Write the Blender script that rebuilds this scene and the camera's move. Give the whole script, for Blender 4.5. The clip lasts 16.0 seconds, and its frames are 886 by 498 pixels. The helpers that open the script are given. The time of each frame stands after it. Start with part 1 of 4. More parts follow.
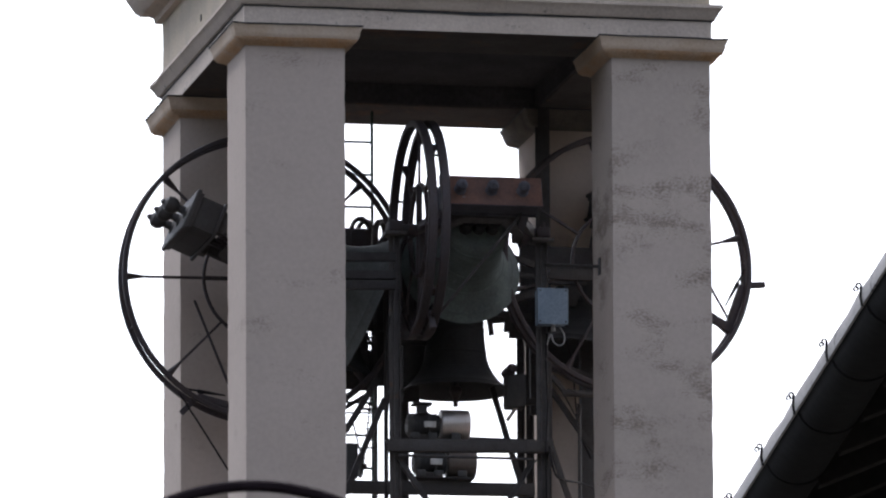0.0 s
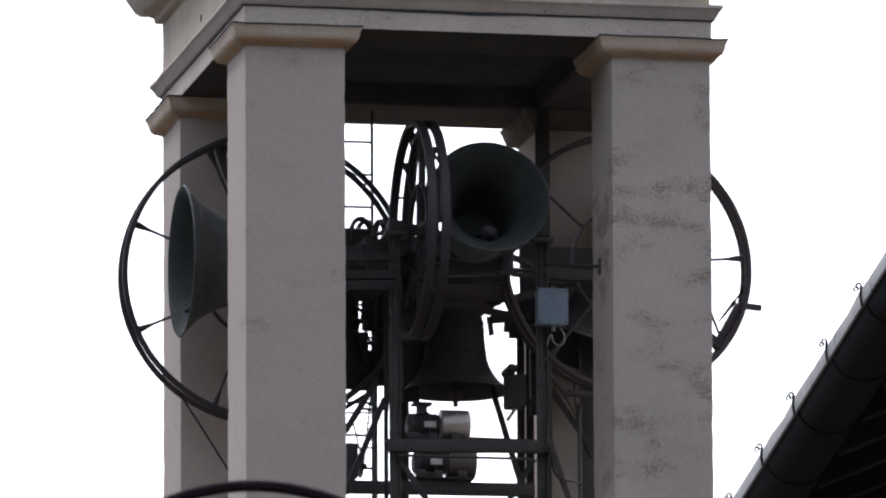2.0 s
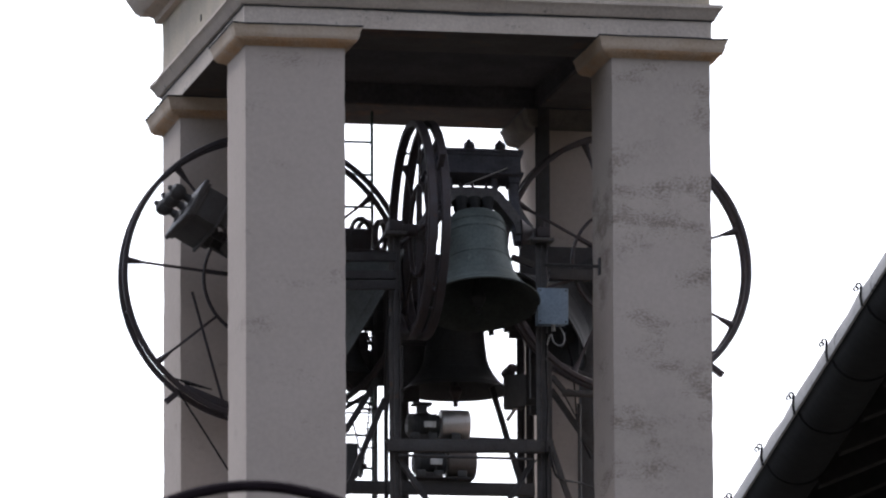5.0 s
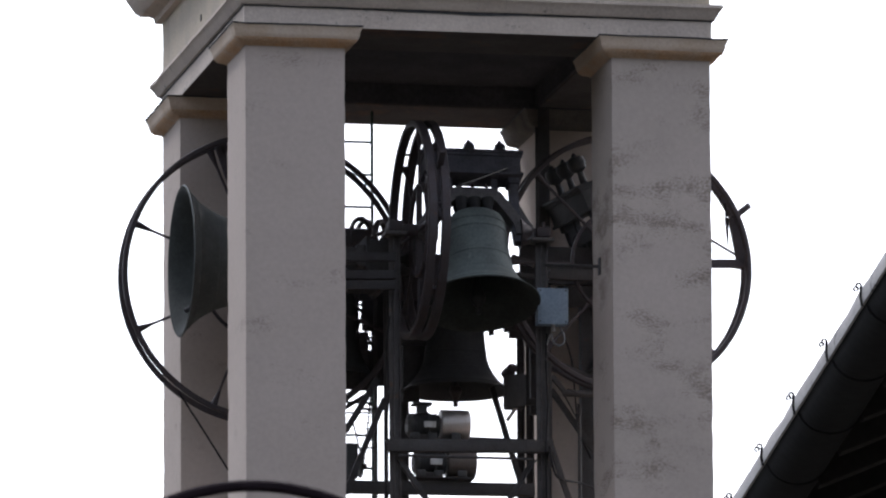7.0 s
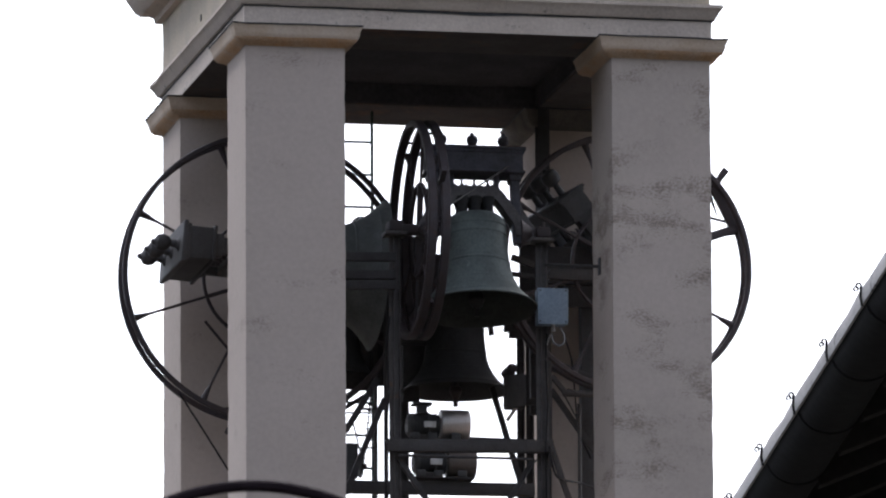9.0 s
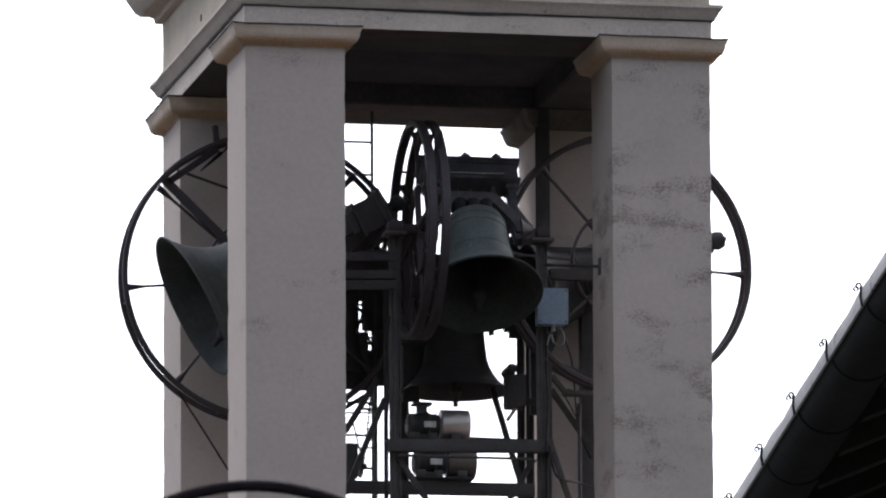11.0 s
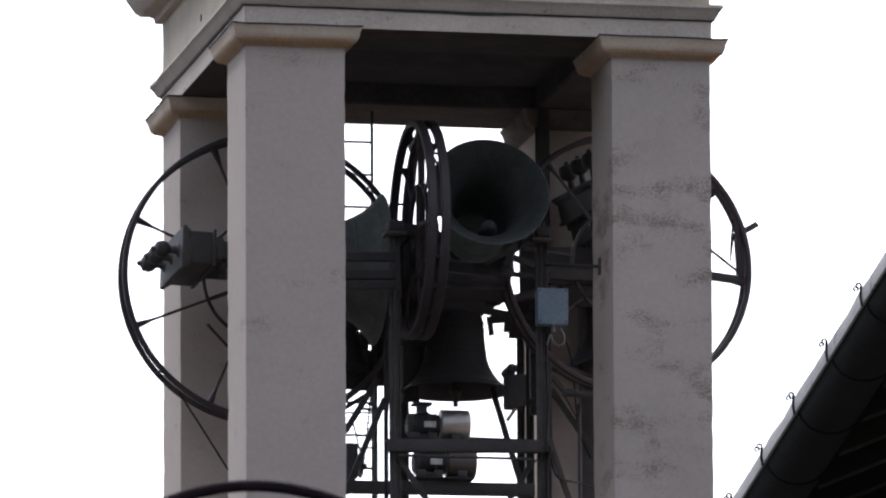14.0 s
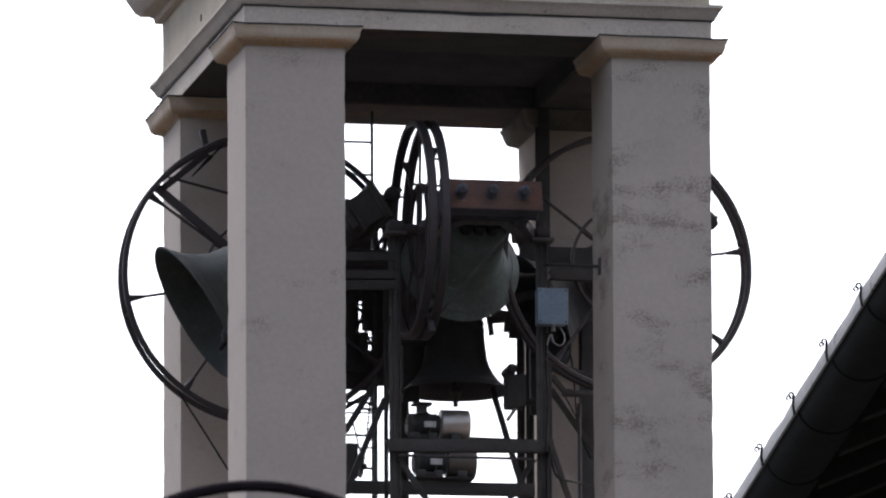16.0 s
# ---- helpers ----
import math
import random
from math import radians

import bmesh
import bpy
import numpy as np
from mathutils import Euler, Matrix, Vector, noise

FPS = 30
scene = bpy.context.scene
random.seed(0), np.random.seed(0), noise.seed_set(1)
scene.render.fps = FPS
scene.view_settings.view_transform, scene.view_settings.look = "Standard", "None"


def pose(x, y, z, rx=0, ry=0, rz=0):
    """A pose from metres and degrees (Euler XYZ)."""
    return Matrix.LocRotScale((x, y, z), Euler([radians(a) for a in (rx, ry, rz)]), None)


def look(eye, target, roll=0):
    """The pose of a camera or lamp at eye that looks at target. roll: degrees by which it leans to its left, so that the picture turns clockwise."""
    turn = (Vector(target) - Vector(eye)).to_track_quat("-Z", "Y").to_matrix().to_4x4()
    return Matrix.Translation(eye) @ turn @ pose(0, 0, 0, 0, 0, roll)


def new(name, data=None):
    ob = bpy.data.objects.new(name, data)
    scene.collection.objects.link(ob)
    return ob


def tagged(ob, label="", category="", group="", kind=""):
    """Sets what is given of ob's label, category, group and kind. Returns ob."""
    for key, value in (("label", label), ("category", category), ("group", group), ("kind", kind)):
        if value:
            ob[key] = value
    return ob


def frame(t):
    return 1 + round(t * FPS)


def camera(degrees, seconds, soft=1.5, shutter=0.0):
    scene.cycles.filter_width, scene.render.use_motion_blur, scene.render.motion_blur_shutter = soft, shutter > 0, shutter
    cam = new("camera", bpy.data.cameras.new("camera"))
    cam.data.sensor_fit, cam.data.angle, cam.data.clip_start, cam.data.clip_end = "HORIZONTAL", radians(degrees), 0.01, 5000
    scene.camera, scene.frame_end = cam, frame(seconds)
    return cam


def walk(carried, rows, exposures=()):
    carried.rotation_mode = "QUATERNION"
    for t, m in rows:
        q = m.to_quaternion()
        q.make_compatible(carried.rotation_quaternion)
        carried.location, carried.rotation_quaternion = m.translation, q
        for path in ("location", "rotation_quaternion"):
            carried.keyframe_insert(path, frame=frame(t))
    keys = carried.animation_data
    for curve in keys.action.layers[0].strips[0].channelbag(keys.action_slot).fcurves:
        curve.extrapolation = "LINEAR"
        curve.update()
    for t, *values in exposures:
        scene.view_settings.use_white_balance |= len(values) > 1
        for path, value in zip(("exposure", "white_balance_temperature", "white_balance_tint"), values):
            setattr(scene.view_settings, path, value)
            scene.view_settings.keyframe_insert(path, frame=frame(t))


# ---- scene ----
cam = camera(3.58, 16.0, soft=2.1)
cam.data.dof.use_dof, cam.data.dof.focus_distance, cam.data.dof.aperture_fstop = True, 113.0, 210.0
Z0 = 25.15                      # height of the pillars' necks above the ground
W, P = 3.9, 0.84                # side of the tower, side of a pillar
FLOOR = -4.6                    # belfry floor, below the necks
EYE = (-20.344, -111.734, 1.602)
AIM = (-1.3814, -15.3770, 20.4625)
walk(cam, [(0.0, look(EYE, AIM, -0.281)), (16.0, look(EYE, AIM, -0.281))],
     exposures=[(0.0, 1.44, 6230, 13.5), (16.0, 1.44, 6230, 13.5)])

# ---- light ----
SUN_ELEVATION, SUN_AZIMUTH = radians(52), radians(-40)   # behind the tower, towards its side face
world = bpy.data.worlds.new("sky")
scene.world = world
world.use_nodes = True
wn = world.node_tree
sky = wn.nodes.new("ShaderNodeTexSky")
sky.sky_type, sky.sun_disc = "NISHITA", False
sky.sun_elevation, sky.sun_rotation = SUN_ELEVATION, -SUN_AZIMUTH
sky.dust_density, sky.air_density, sky.ozone_density = 4.0, 1.0, 1.0
wn.nodes["Background"].inputs["Strength"].default_value = 0.15
haze = wn.nodes.new("ShaderNodeHueSaturation")           # thin bright cloud: paler than a clear sky
haze.inputs["Saturation"].default_value = 0.5
wn.links.new(sky.outputs["Color"], haze.inputs["Color"])
wn.links.new(haze.outputs["Color"], wn.nodes["Background"].inputs["Color"])
sun = new("sun", bpy.data.lights.new("sun", "SUN"))
sun.data.energy, sun.data.angle, sun.data.color = 0.6, radians(12), (0.985, 0.99, 1.0)
sun_way = Vector((math.sin(SUN_AZIMUTH) * math.cos(SUN_ELEVATION), math.cos(SUN_AZIMUTH) * math.cos(SUN_ELEVATION), math.sin(SUN_ELEVATION)))
sun.matrix_basis = look(tuple(sun_way * 60), (0, 0, 0))


# ---- materials ----
def material(name, color, rough=0.7, metal=0.0, second=None, scale=6.0, fine=60.0, amount=0.5, bump=0.2, depth=0.004, spot=None, spot_scale=3.0, spot_cut=0.62, tone=0.0, grit=0.35, gloss=0.5):
    m = bpy.data.materials.new(name)
    m.use_nodes = True
    n, l = m.node_tree.nodes, m.node_tree.links
    b = n["Principled BSDF"]
    b.inputs["Roughness"].default_value, b.inputs["Metallic"].default_value = rough, metal
    b.inputs["Specular IOR Level"].default_value = gloss
    co = n.new("ShaderNodeTexCoord")
    big = n.new("ShaderNodeTexNoise")
    big.inputs["Scale"].default_value, big.inputs["Detail"].default_value, big.inputs["Roughness"].default_value = scale, 6, 0.62
    small = n.new("ShaderNodeTexNoise")
    small.inputs["Scale"].default_value, small.inputs["Detail"].default_value = fine, 4
    for x in (big, small):
        l.new(co.outputs["Object"], x.inputs["Vector"])
    ramp = n.new("ShaderNodeValToRGB")
    ramp.color_ramp.elements[0].position, ramp.color_ramp.elements[1].position = 0.5 - 0.5 * amount * 0.6, 0.5 + 0.3 * amount
    ramp.color_ramp.elements[0].color = (*(second or [c * 0.6 for c in color]), 1)
    ramp.color_ramp.elements[1].color = (*color, 1)
    l.new(big.outputs["Fac"], ramp.inputs["Fac"])
    grain = n.new("ShaderNodeMix")
    grain.data_type, grain.blend_type = "RGBA", "OVERLAY"
    grain.inputs["Factor"].default_value = grit
    l.new(ramp.outputs["Color"], grain.inputs["A"])
    l.new(small.outputs["Fac"], grain.inputs["B"])
    last = grain.outputs["Result"]
    if spot:
        sp = n.new("ShaderNodeTexNoise")
        sp.inputs["Scale"].default_value, sp.inputs["Detail"].default_value, sp.inputs["Roughness"].default_value = spot_scale, 8, 0.7
        l.new(co.outputs["Object"], sp.inputs["Vector"])
        cut = n.new("ShaderNodeMapRange")
        cut.inputs["From Min"].default_value, cut.inputs["From Max"].default_value = spot_cut, spot_cut + 0.06
        l.new(sp.outputs["Fac"], cut.inputs["Value"])
        mix = n.new("ShaderNodeMix")
        mix.data_type = "RGBA"
        l.new(cut.outputs["Result"], mix.inputs["Factor"])
        l.new(last, mix.inputs["A"])
        mix.inputs["B"].default_value = (*spot, 1)
        last = mix.outputs["Result"]
    if tone:
        info = n.new("ShaderNodeObjectInfo")
        tr = n.new("ShaderNodeMapRange")
        tr.inputs["To Min"].default_value, tr.inputs["To Max"].default_value = 1 - tone, 1 + tone
        l.new(info.outputs["Random"], tr.inputs["Value"])
        mul = n.new("ShaderNodeMix")
        mul.data_type, mul.blend_type = "RGBA", "MULTIPLY"
        mul.inputs["Factor"].default_value = 1
        l.new(last, mul.inputs["A"])
        l.new(tr.outputs["Result"], mul.inputs["B"])
        last = mul.outputs["Result"]
    l.new(last, b.inputs["Base Color"])
    if bump:
        bp = n.new("ShaderNodeBump")
        bp.inputs["Strength"].default_value, bp.inputs["Distance"].default_value = bump, depth
        l.new(small.outputs["Fac"], bp.inputs["Height"])
        l.new(bp.outputs["Normal"], b.inputs["Normal"])
    return m


def plaster(name, color, second, stain, cut, seed, bands):
    """Smooth old plaster: soft tone drift, and stains that gather in flaking patches."""
    m = material(name, color, 0.92, second=second, scale=0.9, fine=26, bump=0.1, depth=0.003, grit=0.1)
    n, l = m.node_tree.nodes, m.node_tree.links
    b = n["Principled BSDF"]
    b.inputs["Specular IOR Level"].default_value = 0.2
    base = b.inputs["Base Color"].links[0].from_socket
    co = n["Texture Coordinate"]
    mp = n.new("ShaderNodeMapping")
    mp.inputs["Location"].default_value = (seed, seed * 0.7, seed * 1.3)
    mp.inputs["Scale"].default_value = (1.0, 1.0, 2.1)
    l.new(co.outputs["Object"], mp.inputs["Vector"])
    where, flake = n.new("ShaderNodeTexNoise"), n.new("ShaderNodeTexNoise")
    where.inputs["Scale"].default_value, where.inputs["Detail"].default_value = 2.3, 4
    flake.inputs["Scale"].default_value, flake.inputs["Detail"].default_value, flake.inputs["Roughness"].default_value = 38.0, 8, 0.8
    for x in (where, flake):
        l.new(mp.outputs["Vector"], x.inputs["Vector"])
    add = n.new("ShaderNodeMath")
    add.operation = "MULTIPLY_ADD"
    l.new(where.outputs["Fac"], add.inputs[0])
    add.inputs[1].default_value = 1.4
    strong = n.new("ShaderNodeMath")
    strong.operation = "MULTIPLY"
    strong.inputs[1].default_value = 1.8
    l.new(flake.outputs["Fac"], strong.inputs[0])
    l.new(strong.outputs[0], add.inputs[2])
    edge = n.new("ShaderNodeMapRange")
    edge.inputs["From Min"].default_value, edge.inputs["From Max"].default_value = cut, cut + 0.15
    # flaking gathers at a few heights of the shaft
    geo, sep, high, ramp, more = [n.new(k) for k in ("ShaderNodeNewGeometry", "ShaderNodeSeparateXYZ", "ShaderNodeMapRange", "ShaderNodeValToRGB", "ShaderNodeMath")]
    l.new(geo.outputs["Position"], sep.inputs[0])
    l.new(sep.outputs["Z"], high.inputs["Value"])
    high.inputs["From Min"].default_value, high.inputs["From Max"].default_value = Z0 - 4.0, Z0
    l.new(high.outputs["Result"], ramp.inputs["Fac"])
    for k, (p, v) in enumerate(bands):
        e = ramp.color_ramp.elements[k] if k < 2 else ramp.color_ramp.elements.new(p)
        e.position, e.color = p, (v, v, v, 1)
    more.operation = "ADD"
    l.new(add.outputs[0], more.inputs[0])
    l.new(ramp.outputs["Color"], more.inputs[1])
    l.new(more.outputs[0], edge.inputs["Value"])
    mix = n.new("ShaderNodeMix")
    mix.data_type = "RGBA"
    l.new(edge.outputs["Result"], mix.inputs["Factor"])
    l.new(base, mix.inputs["A"])
    mix.inputs["B"].default_value = (*stain, 1)
    l.new(mix.outputs["Result"], b.inputs["Base Color"])
    return m


PLASTER = plaster("grey_beige_plaster", (0.472, 0.397, 0.34), (0.437, 0.366, 0.312), (0.29, 0.238, 0.2), 1.9, 3.0, ((0.0, 0.06), (1.0, 0.0)))
PLASTER_WORN = plaster("flaking_grey_plaster", (0.482, 0.406, 0.348), (0.427, 0.361, 0.308), (0.255, 0.207, 0.17), 1.79, 7.0, ((0.0, 0.04), (1.0, -0.06), (0.3, 0.06), (0.5, 0.03), (0.62, 0.15), (0.72, 0.17), (0.8, 0.0)))
CAPITAL = material("warm_stained_plaster", (0.6, 0.49, 0.385), 0.9, second=(0.53, 0.4, 0.285), scale=3.0, fine=45, bump=0.3, depth=0.005, spot=(0.24, 0.185, 0.135), spot_scale=6, spot_cut=0.69, grit=0.2)
BAND = material("weathered_band_plaster", (0.57, 0.48, 0.4), 0.9, second=(0.49, 0.41, 0.34), scale=2.2, fine=40, bump=0.35, depth=0.007, spot=(0.26, 0.225, 0.195), spot_scale=6, spot_cut=0.6, grit=0.25)
FRIEZE = material("ochre_frieze_plaster", (0.5, 0.42, 0.31), 0.9, second=(0.4, 0.34, 0.27), scale=2.0, fine=40, bump=0.35)
# rust spots are stain; the dark base colour carries the soffit shade
BEAM_PLASTER = material("rust_spotted_shaded_plaster", (0.1, 0.083, 0.074), 0.92, second=(0.072, 0.057, 0.049), scale=3.0, fine=30, bump=0.4, spot=(0.135, 0.083, 0.058), spot_scale=1.3, spot_cut=0.54)
# board colour holds the shade under the belfry roof
CEILING_BOARD = material("shade_dark_boards", (0.1, 0.092, 0.093), 0.95, second=(0.08, 0.074, 0.075), scale=3.0, fine=30, gloss=0.05)
# capital plaster with the shade of the back corner put into its colour
SHADED_CAPITAL = material("shade_dark_capital_plaster", (0.16, 0.135, 0.112), 0.92, second=(0.09, 0.077, 0.067), scale=3.0, fine=45, bump=0.35, spot=(0.32, 0.26, 0.2), spot_scale=3, spot_cut=0.66)
LEAD = material("dark_lead_sheet", (0.06, 0.058, 0.06), 0.55, 0.4, scale=5, fine=40)
IRON = material("brown_black_painted_iron", (0.06, 0.052, 0.055), 0.6, 0.2, second=(0.06, 0.045, 0.043), scale=8, fine=70, spot=(0.09, 0.05, 0.038), spot_scale=9, spot_cut=0.64, gloss=0.3)
WORN_STEEL = material("worn_grey_post_steel", (0.11, 0.101, 0.095), 0.65, 0.1, second=(0.075, 0.066, 0.061), scale=4, fine=55, spot=(0.13, 0.085, 0.062), spot_scale=5, spot_cut=0.62, gloss=0.35)
STEEL = material("dull_frame_steel", (0.066, 0.061, 0.059), 0.65, 0.15, second=(0.05, 0.044, 0.041), scale=5, fine=60, spot=(0.11, 0.065, 0.046), spot_scale=7, spot_cut=0.64, tone=0.2, gloss=0.35)
BRONZE = material("green_patina_bronze", (0.158, 0.184, 0.172), 0.66, 0.12, second=(0.105, 0.12, 0.112), scale=3.5, fine=45, bump=0.25, spot=(0.215, 0.25, 0.235), spot_scale=5, spot_cut=0.62, gloss=0.18)
BRONZE_GREY = material("grey_green_bronze", (0.098, 0.103, 0.097), 0.68, 0.05, second=(0.068, 0.072, 0.067), scale=3.5, fine=45, bump=0.25, gloss=0.3)
# darker copy of the bronze: shade inside the bell as colour
BRONZE_INSIDE = material("shade_dark_inner_bronze", (0.05, 0.053, 0.048), 0.85, 0.0, second=(0.035, 0.037, 0.0335), scale=4, fine=40, gloss=0.2)
# bronze darkened so that deep belfry shade sits in its base colour
BRONZE_DARK = material("shade_brown_bronze", (0.04, 0.039, 0.039), 0.75, 0.0, second=(0.031, 0.03, 0.03), scale=4, fine=45, gloss=0.3)
RUST = material("rust_red_painted_iron", (0.16, 0.075, 0.05), 0.7, 0.2, second=(0.09, 0.05, 0.04), scale=6, fine=55, spot=(0.22, 0.2, 0.19), spot_scale=5, spot_cut=0.64)
BLUE_IRON = material("faded_blue_grey_iron", (0.105, 0.103, 0.12), 0.7, 0.1, second=(0.07, 0.067, 0.074), scale=6, fine=55, spot=(0.12, 0.08, 0.06), spot_scale=6, spot_cut=0.65, gloss=0.3)
BOX_PAINT = material("pale_blue_grey_enamel", (0.235, 0.3, 0.37), 0.5, 0.0, second=(0.2, 0.255, 0.315), scale=5, fine=50, bump=0.05, spot=(0.2, 0.22, 0.25), spot_scale=8, spot_cut=0.68)
SILVER = material("brushed_motor_steel", (0.6, 0.57, 0.545), 0.42, 0.9, second=(0.5, 0.48, 0.46), scale=4, fine=90, bump=0.08)
MOTOR = material("dark_motor_iron", (0.055, 0.054, 0.055), 0.7, 0.0, second=(0.04, 0.039, 0.039), scale=7, fine=60)
GREY_IRON = material("worn_grey_brown_iron", (0.15, 0.14, 0.137), 0.7, 0.1, second=(0.095, 0.087, 0.084), scale=7, fine=55, bump=0.3, spot=(0.14, 0.085, 0.06), spot_scale=8, spot_cut=0.66, gloss=0.3)
MOTOR_GREY = material("worn_dark_motor_casting", (0.075, 0.073, 0.072), 0.65, 0.1, second=(0.052, 0.051, 0.05), scale=7, fine=60)
DULL_DRUM = material("oily_dull_drum_steel", (0.16, 0.14, 0.125), 0.5, 0.6, second=(0.11, 0.095, 0.085), scale=4, fine=90, bump=0.08)
# for the unseen hills that were added to cut light near the horizon
WOODLAND = material("dark_wooded_slope", (0.035, 0.042, 0.026), 0.95, second=(0.025, 0.03, 0.02), scale=0.05, fine=0.6)
BLACK_STEEL = material("dull_black_steel", (0.064, 0.06, 0.06), 0.75, 0.1, second=(0.048, 0.043, 0.043), scale=5, fine=60, spot=(0.075, 0.05, 0.038), spot_scale=8, spot_cut=0.66, gloss=0.25)
RUSTY_STAIN = material("rust_stained_plaster", (0.56, 0.335, 0.185), 0.92, second=(0.55, 0.42, 0.3), scale=3.0, fine=45, bump=0.3, spot=(0.26, 0.15, 0.09), spot_scale=7, spot_cut=0.66)
WHITE = material("white_label_plastic", (0.72, 0.72, 0.7), 0.5, bump=0)
CABLE = material("pale_grey_cable", (0.26, 0.26, 0.255), 0.7, bump=0)
ROPE = material("dark_steel_rope", (0.035, 0.032, 0.032), 0.9, 0.0, gloss=0.1)
LADDER_PAINT = material("dark_green_painted_steel", (0.035, 0.06, 0.05), 0.55, 0.2)
ZINC = material("dull_zinc_sheet", (0.45, 0.425, 0.4), 0.9, 0.0, second=(0.36, 0.34, 0.32), scale=2.5, fine=50, spot=(0.18, 0.17, 0.16), spot_scale=4, spot_cut=0.6)
# gutter colour carries the shade of its underside; brackets share it
GUTTER_DARK = material("shade_dark_gutter_metal", (0.029, 0.028, 0.028), 0.9, second=(0.022, 0.021, 0.021), scale=2, fine=30, bump=0.1, gloss=0.05)
HOOP_PAINT = material("dull_purple_black_paint", (0.02, 0.013, 0.016), 0.85, scale=9, fine=60, gloss=0.1)
DARK_WOOD = material("plain_dark_wood", (0.05, 0.046, 0.044), 0.85, second=(0.036, 0.033, 0.031), scale=2.5, fine=35, tone=0.2, gloss=0.05)
ROOF_TILE = material("brown_clay_tile", (0.24, 0.13, 0.085), 0.85, second=(0.15, 0.09, 0.065), scale=3, fine=40, tone=0.2)
RENDER_WALL = material("pale_rendered_wall", (0.42, 0.37, 0.3), 0.9, second=(0.34, 0.3, 0.25), scale=0.8, fine=25)
GROUND = material("dark_asphalt_ground", (0.034, 0.033, 0.031), 0.95, second=(0.026, 0.025, 0.024), scale=0.15, fine=6, gloss=0.1)

# ---- mesh helpers ----
BASE = {}


def root(name, x, y, z, label, category, group=""):
    """An Empty at a place given in tower coordinates (z from the pillars' necks)."""
    ob = new(name)
    ob.location = (x, y, z + Z0)
    BASE[ob] = Vector((x, y, z))
    return tagged(ob, label, category, group)


def finish(bm, mat, name, smooth=True):
    me = bpy.data.meshes.new(name)
    bmesh.ops.recalc_face_normals(bm, faces=bm.faces)
    bm.to_mesh(me)
    bm.free()
    me.materials.append(mat)
    if smooth:
        for f in me.polygons:
            f.use_smooth = True
        me.set_sharp_from_angle(angle=radians(32))
    return me


def part(name, bm, mat, parent, label="", own=False):
    """One mesh under a thing or part. Unless own, its points are in tower coordinates."""
    base = BASE.get(parent, Vector())
    if not own:
        bmesh.ops.translate(bm, vec=-base, verts=bm.verts)
    ob = new(name, finish(bm, mat, name))
    ob.parent = parent
    BASE[ob] = base
    return tagged(ob, label)


def bevel_all(bm, geom_edges, width, seg=2):
    bmesh.ops.bevel(bm, geom=geom_edges, offset=width, segments=seg, affect="EDGES", profile=0.6)


def box(bm, lo, hi, bevel=0.0, m=None):
    lo, hi = Vector(lo), Vector(hi)
    t = bmesh.new()
    bmesh.ops.create_cube(t, size=1)
    for v in t.verts:
        v.co = Vector([lo[i] + (v.co[i] + 0.5) * (hi[i] - lo[i]) for i in range(3)])
    if bevel:
        bevel_all(t, t.edges[:], bevel)
    merge(bm, t, m)
    return bm


def merge(bm, t, m=None):
    if m is not None:
        bmesh.ops.transform(t, matrix=m, verts=t.verts)
    vs = {v: bm.verts.new(v.co) for v in t.verts}
    for f in t.faces:
        try:
            bm.faces.new([vs[v] for v in f.verts])
        except ValueError:
            pass
    t.free()


def along(p0, p1):
    """A matrix whose z axis runs from p0 to p1."""
    p0, p1 = Vector(p0), Vector(p1)
    return Matrix.Translation(p0) @ (p1 - p0).to_track_quat("Z", "Y").to_matrix().to_4x4(), (p1 - p0).length


def rod(bm, p0, p1, r, n=10, r2=None):
    m, length = along(p0, p1)
    t = bmesh.new()
    bmesh.ops.create_cone(t, cap_ends=True, segments=n, radius1=r, radius2=r if r2 is None else r2, depth=length)
    merge(bm, t, m @ Matrix.Translation((0, 0, length / 2)))
    return bm


def bar(bm, p0, p1, w, h, bevel=0.004):
    m, length = along(p0, p1)
    return box(bm, (-w / 2, -h / 2, 0), (w / 2, h / 2, length), bevel, m)


def angle_iron(bm, p0, p1, w, t=0.008):
    """A rolled steel angle between two points."""
    m, length = along(p0, p1)
    box(bm, (-w / 2, -w / 2, 0), (w / 2, -w / 2 + t, length), 0.002, m)
    return box(bm, (-w / 2, -w / 2 + t, 0), (-w / 2 + t, w / 2, length), 0.002, m)


def channel(bm, p0, p1, w, h, t=0.012):
    """A rolled steel channel: web of width h and two flanges of width w."""
    m, length = along(p0, p1)
    box(bm, (-w / 2, -h / 2, 0), (-w / 2 + t, h / 2, length), 0.002, m)
    for s in (-1, 1):
        y = s * (h / 2 - t / 2)
        box(bm, (-w / 2 + t, y - t / 2, 0), (w / 2, y + t / 2, length), 0.002, m)
    return bm


def lathe(bm, profile, n=64, m=None):
    t = bmesh.new()
    rings = []
    for r, z in profile:
        if r < 1e-5:
            rings.append([t.verts.new((0, 0, z))])
        else:
            rings.append([t.verts.new((r * math.cos(2 * math.pi * i / n), r * math.sin(2 * math.pi * i / n), z)) for i in range(n)])
    for a, b in zip(rings, rings[1:]):
        for i in range(n):
            j = (i + 1) % n
            q = [a[i % len(a)], a[j % len(a)], b[j % len(b)], b[i % len(b)]]
            q = list(dict.fromkeys(q))
            if len(q) > 2:
                t.faces.new(q)
    merge(bm, t, m)
    return bm


